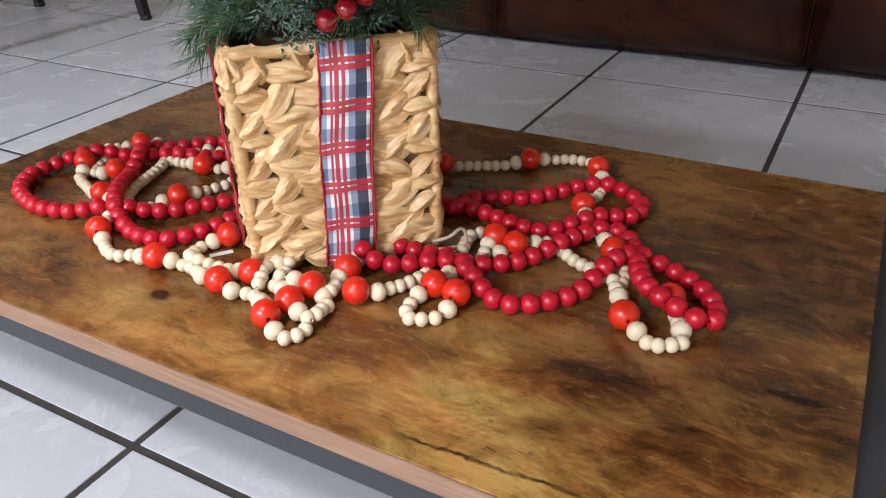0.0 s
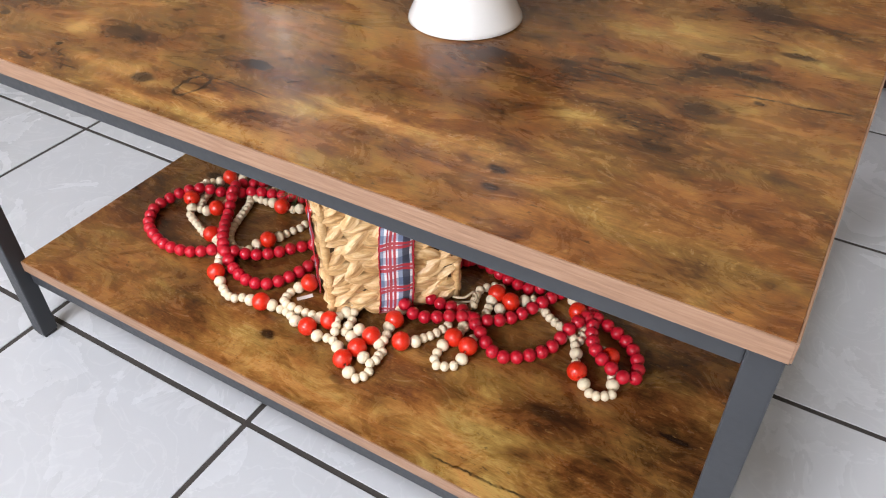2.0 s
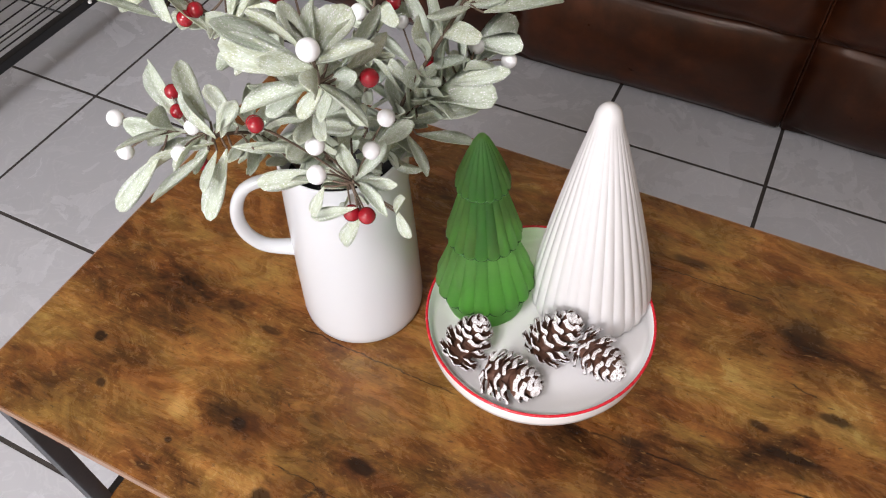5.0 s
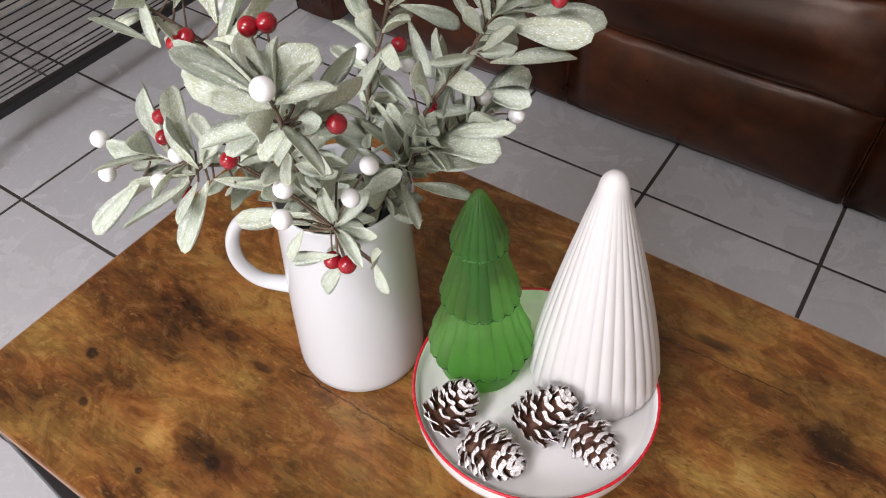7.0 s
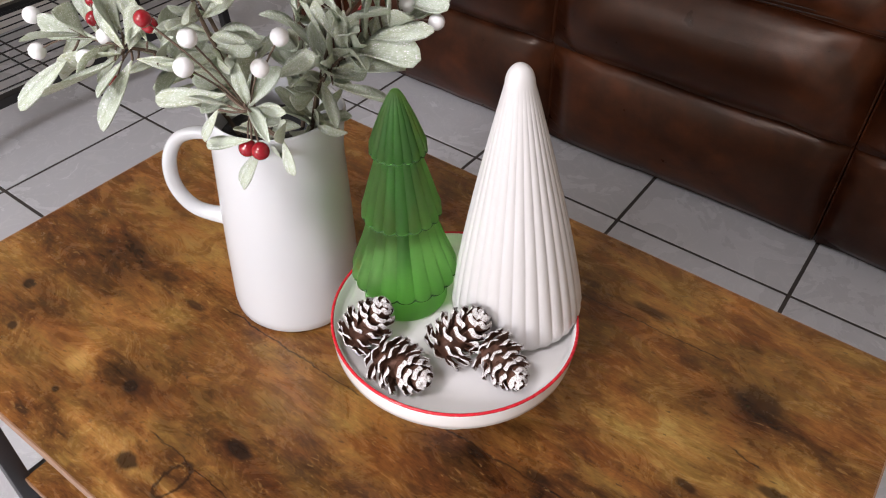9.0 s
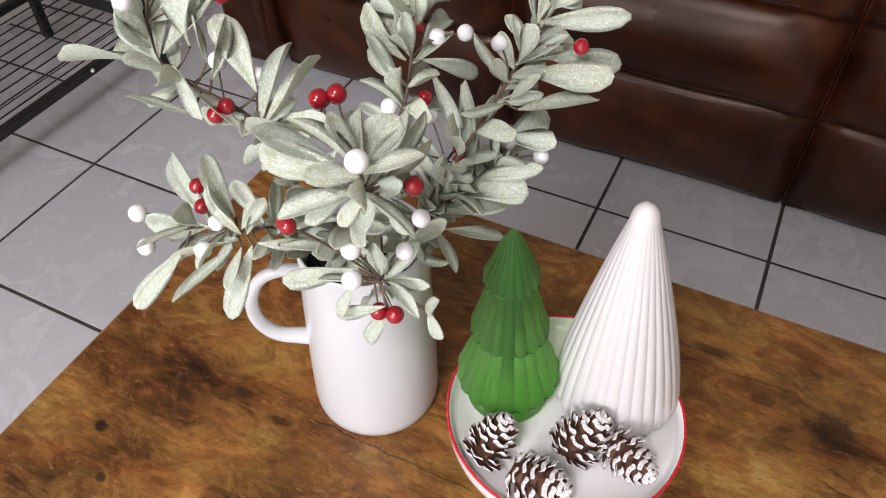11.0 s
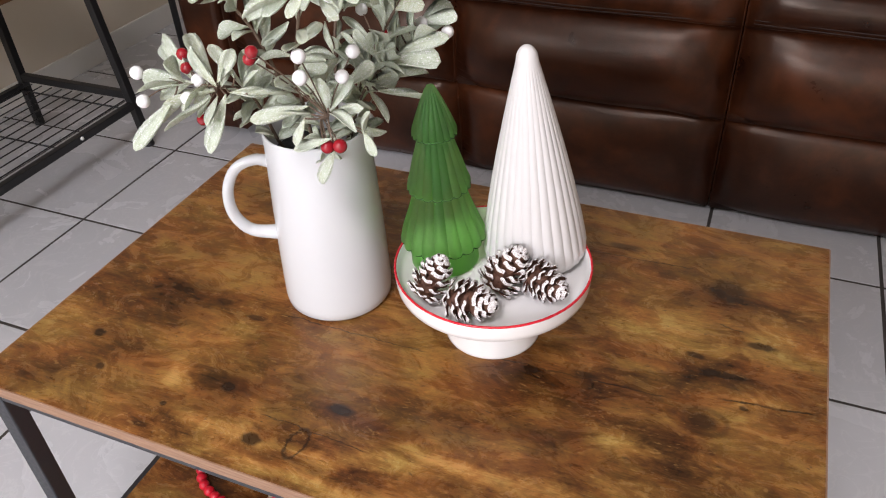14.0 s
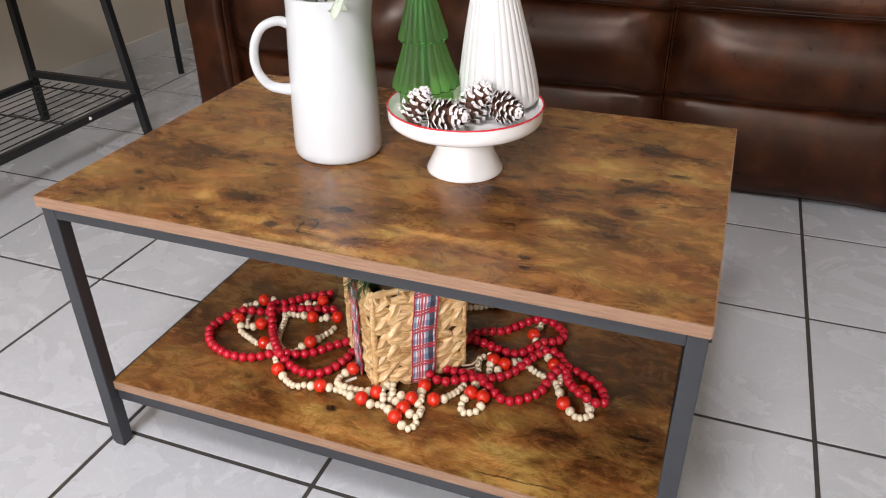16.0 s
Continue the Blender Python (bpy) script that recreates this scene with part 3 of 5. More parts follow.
def low_table():
    t = root("coffee_table", "rustic brown two-tier coffee table with dark grey steel frame", "coffee table", (0, 0, 0))
    top = part("tabletop", box(-0.4995, 0.4995, 0.0005, DEEP - 0.0005, HT - 0.018, HT, 0.0008), OAK_TOP, t, "rustic brown wood-grain laminate top", smooth=False)
    for b in ((-0.5, 0.5, -0.0015, 0.0005), (-0.5, 0.5, DEEP - 0.0005, DEEP + 0.0015), (-0.5015, -0.4995, 0.0, DEEP), (0.4995, 0.5015, 0.0, DEEP)):
        part("edge_band", box(*b, HT - 0.0185, HT - 0.0006, 0.0006), OAK_EDGE, top, "paler wood-grain edge band", smooth=False)
    x, y0, y1 = 0.499, 0.006, DEEP - 0.006
    for sx in (-1, 1):
        for a, b in ((y0, y0 + LEG), (y1 - LEG, y1)):
            leg = part("leg", box(min(sx * x, sx * (x - LEG)), max(sx * x, sx * (x - LEG)), a, b, 0.006, HT - 0.0185, 0.002), GREY_STEEL, t, smooth=False)
            part("foot_cap", box(min(sx * x, sx * (x - LEG)) + 0.002, max(sx * x, sx * (x - LEG)) - 0.002, a + 0.002, b - 0.002, 0.0, 0.006, 0.001), BLACK_STEEL, leg, "black plastic foot", smooth=False)
    inner = x - LEG
    for a, b in ((y0, y0 + LEG), (y1 - LEG, y1)):
        part("top_rail", box(-inner, inner, a + 0.0005, b - 0.0005, HT - 0.0185 - 0.022, HT - 0.0185, 0.0015), GREY_STEEL, t, smooth=False)
    for sx in (-1, 1):
        part("side_rail", box(min(sx * x, sx * inner) + 0.0005, max(sx * x, sx * inner) - 0.0005, y0 + LEG, y1 - LEG, HT - 0.0185 - 0.022, HT - 0.0185, 0.0015), GREY_STEEL, t, smooth=False)
        part("shelf_side_rail", box(min(sx * x, sx * inner) + 0.0005, max(sx * x, sx * inner) - 0.0005, y0 + LEG, y1 - LEG, ZS - 0.045, ZS - 0.018, 0.0015), GREY_STEEL, t, smooth=False)
    shelf = part("shelf", box(-SX, SX, SY0 + 0.0015, SY1, ZS - 0.018, ZS, 0.0008), OAK_SHELF, t, "rustic brown wood-grain laminate shelf", smooth=False)
    part("edge_band", box(-SX, SX, SY0 - 0.0005, SY0 + 0.0015, ZS - 0.0183, ZS - 0.0006, 0.0006), OAK_EDGE, shelf, "paler wood-grain edge band", smooth=False)
    for a, b in ((SY0 + 0.004, SY0 + 0.024), (SY1 - 0.026, SY1 - 0.006)):
        part("shelf_rail", box(-inner, inner, a, b, ZS - 0.045, ZS - 0.0185, 0.0015), GREY_STEEL, t, smooth=False)
    part("bolt", lathe([(0, 0), (0.006, 0), (0.005, 0.003), (0, 0.0035)], 12), BLACK_STEEL, t, "black bolt head").matrix_basis = pose(0.499, 0.018, HT - 0.03, 0, 90, 0)
    return t


ZS, SX, SY0, SY1 = 0.1475, 0.4755, 0.022, 0.583
low_table()


# ---- sofa ----
def pillow_block(x0, x1, y0, y1, z0, z1, puff_front=0.03, puff_top=0.0, r=0.010, droop=0.0):
    """A stuffed leather block: a bevelled box whose front and top swell between its seams."""
    bm = bmesh.new()
    bmesh.ops.create_cube(bm, size=1.0)
    bmesh.ops.subdivide_edges(bm, edges=bm.edges[:], cuts=9, use_grid_fill=True)
    for v in bm.verts:
        u, w, q = v.co.x + 0.5, v.co.y + 0.5, v.co.z + 0.5
        fu, fq, fw = 1 - abs(2 * u - 1) ** 9, 1 - abs(2 * q - 1) ** 2.1, 1 - abs(2 * w - 1) ** 3.0
        x = x0 + u * (x1 - x0)
        y = y0 + w * (y1 - y0) - (1 - w) * puff_front * fu * fq
        z = z0 + q * (z1 - z0) + q * puff_top * fu * fw
        y += (1 - w) * droop * (1 - q)
        wr = noise.noise(Vector((x * 9, y * 9, z * 14))) * 0.004 + noise.noise(Vector((x * 30, y * 10, z * 22))) * 0.0015
        v.co = Vector((x, y + wr, z + wr))
    bmesh.ops.bevel(bm, geom=[e for e in bm.edges if e.calc_face_angle(0) > 1.0], offset=r * 0.5, segments=3, affect="EDGES")
    return bm


def sofa():
    s = root("sofa", "brown leather recliner sofa with stitched seams, standing on tiles", "sofa", (0, 0, 0))
    Y = 1.43
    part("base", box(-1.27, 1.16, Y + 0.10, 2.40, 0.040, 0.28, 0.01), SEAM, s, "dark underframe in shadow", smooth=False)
    for x in (-1.2, 1.1):
        for y in (Y + 0.14, 2.3):
            part("foot", lathe([(0, 0), (0.022, 0), (0.026, 0.035), (0, 0.036)], 16), BLACK_STEEL, s).location = (x, y, 0)
    edges = (-1.14, -0.412, 0.308, 1.03)
    for a, b in zip(edges, edges[1:]):
        g = 0.0012
        part("footrest_panel", pillow_block(a + g, b - g, Y + 0.03, Y + 0.20, 0.012, 0.302, 0.036, 0.0, droop=0.032), LEATHER, s)
        part("front_panel", pillow_block(a + g, b - g, Y + 0.015, Y + 0.22, 0.300, 0.555, 0.058, 0.0), LEATHER, s)
        seat = part("seat_cushion", pillow_block(a + g, b - g, Y - 0.005, Y + 0.66, 0.545, 0.645, 0.022, 0.035), LEATHER, s)
        for dz in (0.562, 0.570):
            part("stitching", tube(smooth_path([(a + 0.02, Y - 0.012, dz), ((a + b) / 2, Y - 0.0315, dz), (b - 0.02, Y - 0.012, dz)], 0.03), 0.0012, 5), SEAM, seat, "dark stitched line")
        part("backrest", pillow_block(a + g, b - g, Y + 0.60, Y + 0.90, 0.62, 1.15, 0.07, 0.03), LEATHER, s)
    for a, b in ((-1.305, -1.148), (1.048, 1.205)):
        part("arm", pillow_block(a, b, Y + 0.0, Y + 0.90, 0.04, 0.80, 0.02, 0.05), LEATHER, s)
    return s


sofa()


# ---- rack and side table by the wall ----
def rack():
    r = root("storage_rack", "black metal rack with wire shelf and brown wooden top", "rack", (0, 0, 0))
    x0, x1, y0, y1 = -1.941, -1.470, 0.385, 1.30
    part("rack_top", box(x0 - 0.04, x1 + 0.03, y0 - 0.05, y1 + 0.03, 0.590, 0.612, 0.002), BROWN_TOP, r, "dark brown wooden top", smooth=False)
    for x, lean in ((x0, -0.004), (x1, -0.065)):
        for y in (y0, y1):
            foot = x + (0.012 if lean < -0.02 else 0)
            bm = box(-0.0125, 0.0125, -0.0125, 0.0125, 0.012, 0.590, 0.002)
            for v in bm.verts:
                v.co += Vector((foot + (x + lean - foot) * v.co.z / 0.59, y, 0))
            leg = part("leg", bm, BLACK_STEEL, r, smooth=False)
            part("foot_pad", lathe([(0, 0), (0.016, 0), (0.018, 0.006), (0.014, 0.014), (0, 0.014)], 14), BLACK_STEEL, leg).location = (foot, y, 0)
    for y in (y0, y1):
        part("cross_bar", box(x0 + 0.01, x1 - 0.012, y - 0.011, y + 0.011, 0.166, 0.190, 0.002), BLACK_STEEL, r, smooth=False)
        part("top_bar", box(x0, x1 - 0.065, y - 0.011, y + 0.011, 0.566, 0.590, 0.002), BLACK_STEEL, r, smooth=False)
    for x in (x0, x1 - 0.004):
        part("long_bar", box(x - 0.011, x + 0.011, y0 + 0.012, y1 - 0.012, 0.134, 0.158, 0.002), BLACK_STEEL, r, smooth=False)
    for x in (x0, x1 - 0.062):
        part("top_bar", box(x - 0.011, x + 0.011, y0 + 0.012, y1 - 0.012, 0.566, 0.590, 0.002), BLACK_STEEL, r, smooth=False)
    for k in range(10):
        x = x0 + 0.035 + k * (x1 - x0 - 0.075) / 9
        part("wire", tube([(x, y0, 0.154), (x, y1, 0.154)], 0.0021, 6), BLACK_STEEL, r)
    for k in range(4):
        y = y0 + 0.06 + k * (y1 - y0 - 0.10) / 3
        part("cross_wire", tube([(x0, y, 0.1485), (x1 - 0.01, y, 0.1485)], 0.0030, 6), BLACK_STEEL, r)
    part("bolt", ball(0.006, 10, 6), PAPER, r, "pale bolt head").location = (x1 + 0.0075, 1.059, 0.149)


rack()
bauble = root("christmas_bauble", "dark red bauble with silver cap on the wire shelf", "ornament", (-1.638, 0.462, 0.1565))
part("globe", ball(0.052, 28, 18), DARK_RED, bauble).location = (0, 0, 0.052)
part("cap", lathe([(0, 0), (0.016, 0), (0.016, 0.012), (0.010, 0.016), (0, 0.016)], 20), SILVER, bauble, "silver metal cap").matrix_basis = pose(0.040, -0.022, 0.035, 0, 115, -30)

stand = root("side_table", "black slim-legged metal side table beside the sofa", "side table", (0, 0, 0))
part("tabletop", box(-1.83, -1.36, 1.91, 2.42, 0.70, 0.72, 0.003), BLACK_STEEL, stand, smooth=False)
for x in (-1.808, -1.385):
    for y in (1.944, 2.385):
        part("leg", tube([(x + 0.008, y, 0.0), (x + 0.006, y, 0.36), (x + 0.004, y, 0.702)], 0.0135, 10), BLACK_STEEL, stand)


# ---- on the table: jug and stand ----
def jug():
    j = root("jug", "tall white glazed ceramic jug with loop handle", "jug", (-0.1368, 0.3157, HT))
    h = 0.262
    outer = [(0, 0.002), (0.062, 0.0), (0.0695, 0.0015), (0.0728, 0.006), (0.0738, 0.016), (0.0733, 0.04), (0.0720, 0.09), (0.0697, 0.15), (0.0668, 0.21), (0.0652, 0.240), (0.0652, h - 0.004), (0.0646, h - 0.0008), (0.0634, h), (0.0622, h - 0.001), (0.0617, h - 0.005)]
    inner = [(0.0595, 0.20), (0.0625, 0.14), (0.0655, 0.06), (0.062, 0.012), (0, 0.010)]
    d = Vector((-0.84, -0.543, 0))

    def lip(a, r, z, i):
        toward_spout = max(0.0, -(math.cos(a) * d.x + math.sin(a) * d.y)) ** 14
        return r + 0.0075 * toward_spout * min(1.0, max(0.0, (z - 0.205) / 0.05)) ** 1.6
    part("body", lathe(outer + inner, 96, lip), JUG_GLAZE, j)
    reach = ((0.060, 0.2165), (0.079, 0.2235), (0.1035, 0.2150), (0.1178, 0.191), (0.1215, 0.162), (0.1150, 0.138), (0.099, 0.120), (0.067, 0.112))
    pts = [d * r + Vector((0, 0, z)) for r, z in reach]
    part("handle", tube(smooth_path(pts, 0.006), lambda t: 0.0080 + 0.0025 * abs(2 * t - 1) ** 4, 16, flat=0.8), JUG_GLAZE, j)
    part("dark_filling", lathe([(0, 0), (0.058, 0), (0.058, 0.02), (0, 0.02)], 40), DARK, j, "dark filling round the stems").location = (0, 0, 0.205)


jug()


def cake_stand():
    c = root("cake_stand", "white ceramic cake stand with red painted rim", "cake stand", (0.0924, 0.3143, HT))
    foot = [(0, 0.004), (0.050, 0.003), (0.058, 0.0), (0.0618, 0.002), (0.0610, 0.006), (0.055, 0.018), (0.047, 0.036), (0.0415, 0.055), (0.0395, 0.072), (0.042, 0.084), (0, 0.084)]
    part("pedestal", lathe(foot, 56), PORCELAIN, c)
    plate = [(0, 0.081), (0.060, 0.081), (0.100, 0.0822), (0.1155, 0.0845), (0.1200, 0.0885), (0.1211, 0.095), (0.1215, 0.106), (0.1218, 0.1105), (0.1205, 0.1118), (0.1185, 0.1105), (0.1165, 0.101), (0.110, 0.0965), (0.06, 0.0955), (0, 0.0955)]
    part("plate", lathe(plate, 96), PORCELAIN, c)
    part("rim_line", lathe([(0.1195, 0.1112), (0.1202, 0.1123), (0.1212, 0.1125), (0.1223, 0.1119), (0.1226, 0.1107), (0.1206, 0.1106)], 96, close=True), RED_RIM, c, "thin red painted rim line")


cake_stand()
PLATE_Z = HT + 0.0957


def ribbed_tree():
    n = 29
    prof = [(0, 0.004), (0.056, 0.003), (0.0610, 0.0), (0.0640, 0.003), (0.0646, 0.012)]
    H = 0.2765
    for k in range(1, 22):
        u = k / 21
        z = 0.012 + u * (H - 0.030)
        r = 0.0124 + 0.0520 * (1 - u ** 1.22)
        prof.append((r, z))
    r0, z0 = prof[-1]
    for k in range(1, 8):
        a = math.pi / 2 * k / 7
        prof.append((r0 * math.cos(a), z0 + (H - z0) * math.sin(a)))
    prof[-1] = (0, H)

    def rib(a, r, z, i):
        deep = 0.0018 * min(1, max(0, (r - 0.012) / 0.045)) ** 0.8 * min(1, max(0, z / 0.003))
        return r + deep * (abs(math.sin(a * n / 2)) ** 0.8 - 0.7)
    t = part("ceramic_tree", lathe(prof, n * 14, rib), MATTE_CERAMIC)
    t.location = (0.1300, 0.3695, PLATE_Z + 0.0070)
    t.rotation_euler = (radians(3.8), radians(-2.8), 0)
    tagged(t, "white ceramic cone tree ornament with vertical ribs", "ornament")


def tiered_tree():
    g = root("glass_tree", "frosted green glass Christmas tree ornament with fluted tiers", "ornament", (0.0272, 0.3184, PLATE_Z))
    g.rotation_euler = (0.0, radians(-2.3), 0)
    n = 18
    prof = [(0, 0.003), (0.0364, 0.002), (0.0409, 0), (0.0427, 0.003), (0.0424, 0.018), (0.0427, 0.0352), (0.0493, 0.0355), (0.0512, 0.0377), (0.0508, 0.043), (0.049, 0.049), (0.0394, 0.0756), (0.0314, 0.1012), (0.0293, 0.1086), (0.0353, 0.1089), (0.0371, 0.1111), (0.0367, 0.116), (0.034, 0.1239), (0.0274, 0.1485), (0.0205, 0.1721), (0.0188, 0.1785), (0.0241, 0.1788), (0.0255, 0.1805), (0.0251, 0.1859), (0.0214, 0.1968), (0.0145, 0.2155), (0.0075, 0.2317), (0.004, 0.2376), (0, 0.2391)]
    lips = (0.0365, 0.1101, 0.1796)

    def flute(a, r, z, i):
        k = 0.0 if z < 0.0353 or z > 0.232 else 0.042
        return r * (1 + k * (1 - 2 * abs(math.sin(a * n / 2)) ** 0.7) * -1)
    bm = lathe(prof, n * 8, flute)
    for v in bm.verts:
        near = min(abs(v.co.z - z) for z in lips)
        if near < 0.0035:
            v.co.z -= 0.0016 * abs(math.sin(math.atan2(v.co.y, v.co.x) * n / 2)) ** 0.7
    body = part("body", bm, GLASS, g, crease=38)
    # unseen core, added so that the upper tiers look darker
    core = [(0, 0.030), (0.002, 0.034), (0.004, 0.07), (0.0095, 0.11), (0.0125, 0.15), (0.0150, 0.182), (0.0125, 0.205), (0.0055, 0.226), (0, 0.231)]
    part("darkening_core", lathe(core, 24), CORE_DARK, g, "opaque deep green core added to darken the tip")
    for z, r in zip(lips, (0.0508, 0.0368, 0.0252)):
        ring = []
        for k in range(n * 8 + 1):
            a = 2 * math.pi * k / (n * 8)
            s = abs(math.sin(a * n / 2)) ** 0.7
            ring.append((r * (0.985 + 0.035 * s) * math.cos(a), r * (0.985 + 0.035 * s) * math.sin(a), z + 0.0004 - 0.0016 * s))
        part("tier_lip", tube(ring, 0.0009, 6), LIP_GLASS, body, "darker scalloped glass lip")


ribbed_tree()
tiered_tree()


# ---- pine cones ----
def cone_scale_mesh():
    """One woody scale, pointing along x: a cupped spoon with a thick rounded lip."""
    bm = bmesh.new()
    rows = [(0.0, 0.20, 0.03), (0.32, 0.36, 0.04), (0.60, 0.52, 0.05), (0.78, 0.61, 0.07), (0.90, 0.60, 0.11), (0.98, 0.46, 0.11), (1.0, 0.24, 0.06)]
    up, dn = [], []
    for x, w, h in rows:
        lift = 0.44 * x ** 2.4
        cup = 0.38 * x
        up.append([bm.verts.new((x * (1 - 0.10 * y * y), y * w, lift + cup * w * y * y + h * (1 - 0.25 * abs(y)))) for y in (-1, -0.6, -0.2, 0.2, 0.6, 1)])
        dn.append([bm.verts.new((x * (1 - 0.10 * y * y) - 0.01, y * w, lift + cup * w * y * y - 0.04)) for y in (-1, 0, 1)])
    for i in range(len(rows) - 1):
        pale = i >= 4
        for k in range(5):
            bm.faces.new((up[i][k], up[i + 1][k], up[i + 1][k + 1], up[i][k + 1])).material_index = 1 if pale or (i == 3 and k in (0, 4)) else 0
        for k in range(2):
            bm.faces.new((dn[i][k], dn[i][k + 1], dn[i + 1][k + 1], dn[i + 1][k])).material_index = 1 if i >= 3 else 0
        bm.faces.new((up[i][0], dn[i][0], dn[i + 1][0], up[i + 1][0])).material_index = 1 if i >= 2 else 0
        bm.faces.new((up[i][5], up[i + 1][5], dn[i + 1][2], dn[i][2])).material_index = 1 if i >= 2 else 0
    bm.faces.new((*up[-1][::-1], *dn[-1])).material_index = 1
    bmesh.ops.recalc_face_normals(bm, faces=bm.faces)
    me = bpy.data.meshes.new("scale")
    bm.to_mesh(me)
    bm.free()
    me.polygons.foreach_set("use_smooth", [True] * len(me.polygons))
    me.set_sharp_from_angle(angle=radians(50))
    me.materials.append(CONE)
    me.materials.append(FROST)
    return me


SCALE_MESH = cone_scale_mesh()


def pine_cone(label, at, size, axis, rnd):
    """An open pine cone whose tip points along axis."""
    c = root("pine_cone", label, "pine cone", at, "pine cones on the cake stand")
    turn = toward(axis, (0.3, 0.2, 0.9)) @ Matrix.Rotation(math.pi / 2, 4, "Y") @ Matrix.Rotation(rnd.uniform(0, 6.28), 4, "Z")
    core = part("core", lathe([(0, -0.40), (0.13, -0.37), (0.22, -0.2), (0.20, 0.08), (0.11, 0.30), (0, 0.40)], 16), CONE, c)
    core.matrix_basis = turn @ Matrix.Scale(size, 4)
    n = 50
    for k in range(n):
        u = (k + 0.5) / n
        z = -0.38 + 0.80 * u
        a = k * 2.39996 + rnd.uniform(-0.12, 0.12)
        girth = math.sin(math.pi * (0.20 + 0.74 * u ** 0.95)) ** 0.8
        length = 0.13 + 0.19 * girth
        rise = -0.30 + 1.30 * u ** 1.2 + rnd.uniform(-0.16, 0.16)
        wide = (0.100 + 0.112 * girth) * rnd.uniform(0.9, 1.12)
        m = turn @ Matrix.Scale(size, 4) @ Matrix.Translation((0, 0, z)) @ Matrix.Rotation(a, 4, "Z") @ Matrix.Translation((0.03 + 0.11 * girth, 0, 0)) @ Matrix.Rotation(-rise, 4, "Y") @ Matrix.Diagonal((length, wide, 0.22, 1))
        piece("scale", SCALE_MESH, c, m)


cr = random.Random(5)
pine_cone("small frosted brown pine cone standing upright on the plate", (0.041, 0.240, PLATE_Z + 0.026), 0.057, (0.30, 0.55, 0.78), cr)
pine_cone("small frosted brown pine cone lying on its side", (0.093, 0.222, PLATE_Z + 0.026), 0.060, (0.92, 0.02, 0.05), cr)
pine_cone("larger frosted brown pine cone beside the white tree", (0.119, 0.279, PLATE_Z + 0.030), 0.062, (0.45, 0.55, 0.70), cr)
pine_cone("frosted brown pine cone leaning with open scales", (0.164, 0.284, PLATE_Z + 0.026), 0.056, (0.87, -0.30, -0.08), cr)


# ---- frosted branches in the jug ----
def leaf_mesh(bend, twist, cup):
    """A paddle-shaped leaf of unit length along x, rounded at the tip, thin but solid."""
    bm = bmesh.new()
    rows, n = [], 9
    for i in range(n + 1):
        u = i / n
        w = 0.5 * (0.07 + 0.93 * math.sin(math.pi * min(1, u ** 1.45 * 0.89 + 0.01)) ** 0.80) if u > 0.02 else 0.03
        if u > 0.97:
            w *= 0.45
        z = bend * u * u
        row = []
        for y in (-1, -0.5, 0, 0.5, 1):
            q = Vector((u, 0, z)) + Matrix.Rotation(twist * u, 3, "X") @ Vector((0, y * w, cup * (y * y) * w + 0.02 * (1 - abs(y)) * (1 if y == 0 else 0)))
            row.append(q)
        rows.append(row)
    top = [[bm.verts.new(q + Vector((0, 0, 0.012))) for q in r] for r in rows]
    bot = [[bm.verts.new(q - Vector((0, 0, 0.012))) for q in r] for r in rows]
    for i in range(n):
        for k in range(4):
            bm.faces.new((top[i][k], top[i + 1][k], top[i + 1][k + 1], top[i][k + 1]))
            bm.faces.new((bot[i][k], bot[i][k + 1], bot[i + 1][k + 1], bot[i + 1][k]))
        bm.faces.new((top[i][0], bot[i][0], bot[i + 1][0], top[i + 1][0]))
        bm.faces.new((top[i][4], top[i + 1][4], bot[i + 1][4], bot[i][4]))
    bm.faces.new([*top[n], *bot[n][::-1]])
    bm.faces.new([*top[0][::-1], *bot[0]])
    bmesh.ops.recalc_face_normals(bm, faces=bm.faces)
    return mesh_of("leaf", bm, LEAF)


LEAF_MESHES = [leaf_mesh(b, t, c) for b, t, c in ((0.10, 0.2, 0.3), (-0.26, -0.4, 0.45), (0.30, 0.5, 0.35), (-0.14, 0.9, 0.4), (-0.40, 0.3, 0.55), (0.16, -0.7, 0.6))]
BERRY_WHITE = mesh_of("white_berry", ball(1.0, 20, 12), WHITE_BERRY)
BERRY_RED = mesh_of("red_berry", ball(1.0, 20, 12), RED_BERRY)

RED_LEFT = [(-0.23, 0.393), (-0.251, 0.38), (-0.275, 0.361), (-0.297, 0.334), (-0.316, 0.31), (-0.293, 0.269), (-0.267, 0.229), (-0.238, 0.193), (-0.206, 0.167), (-0.164, 0.151), (-0.133, 0.154), (-0.114, 0.176), (-0.103, 0.207), (-0.099, 0.232)]
RED_LOOP = [(-0.125, 0.257), (-0.145, 0.236), (-0.163, 0.213), (-0.189, 0.193), (-0.222, 0.18), (-0.249, 0.164), (-0.278, 0.152), (-0.317, 0.149), (-0.36, 0.164), (-0.38, 0.182), (-0.394, 0.207), (-0.391, 0.231), (-0.383, 0.248), (-0.347, 0.275), (-0.317, 0.29), (-0.269, 0.317), (-0.218, 0.337), (-0.197, 0.346)]
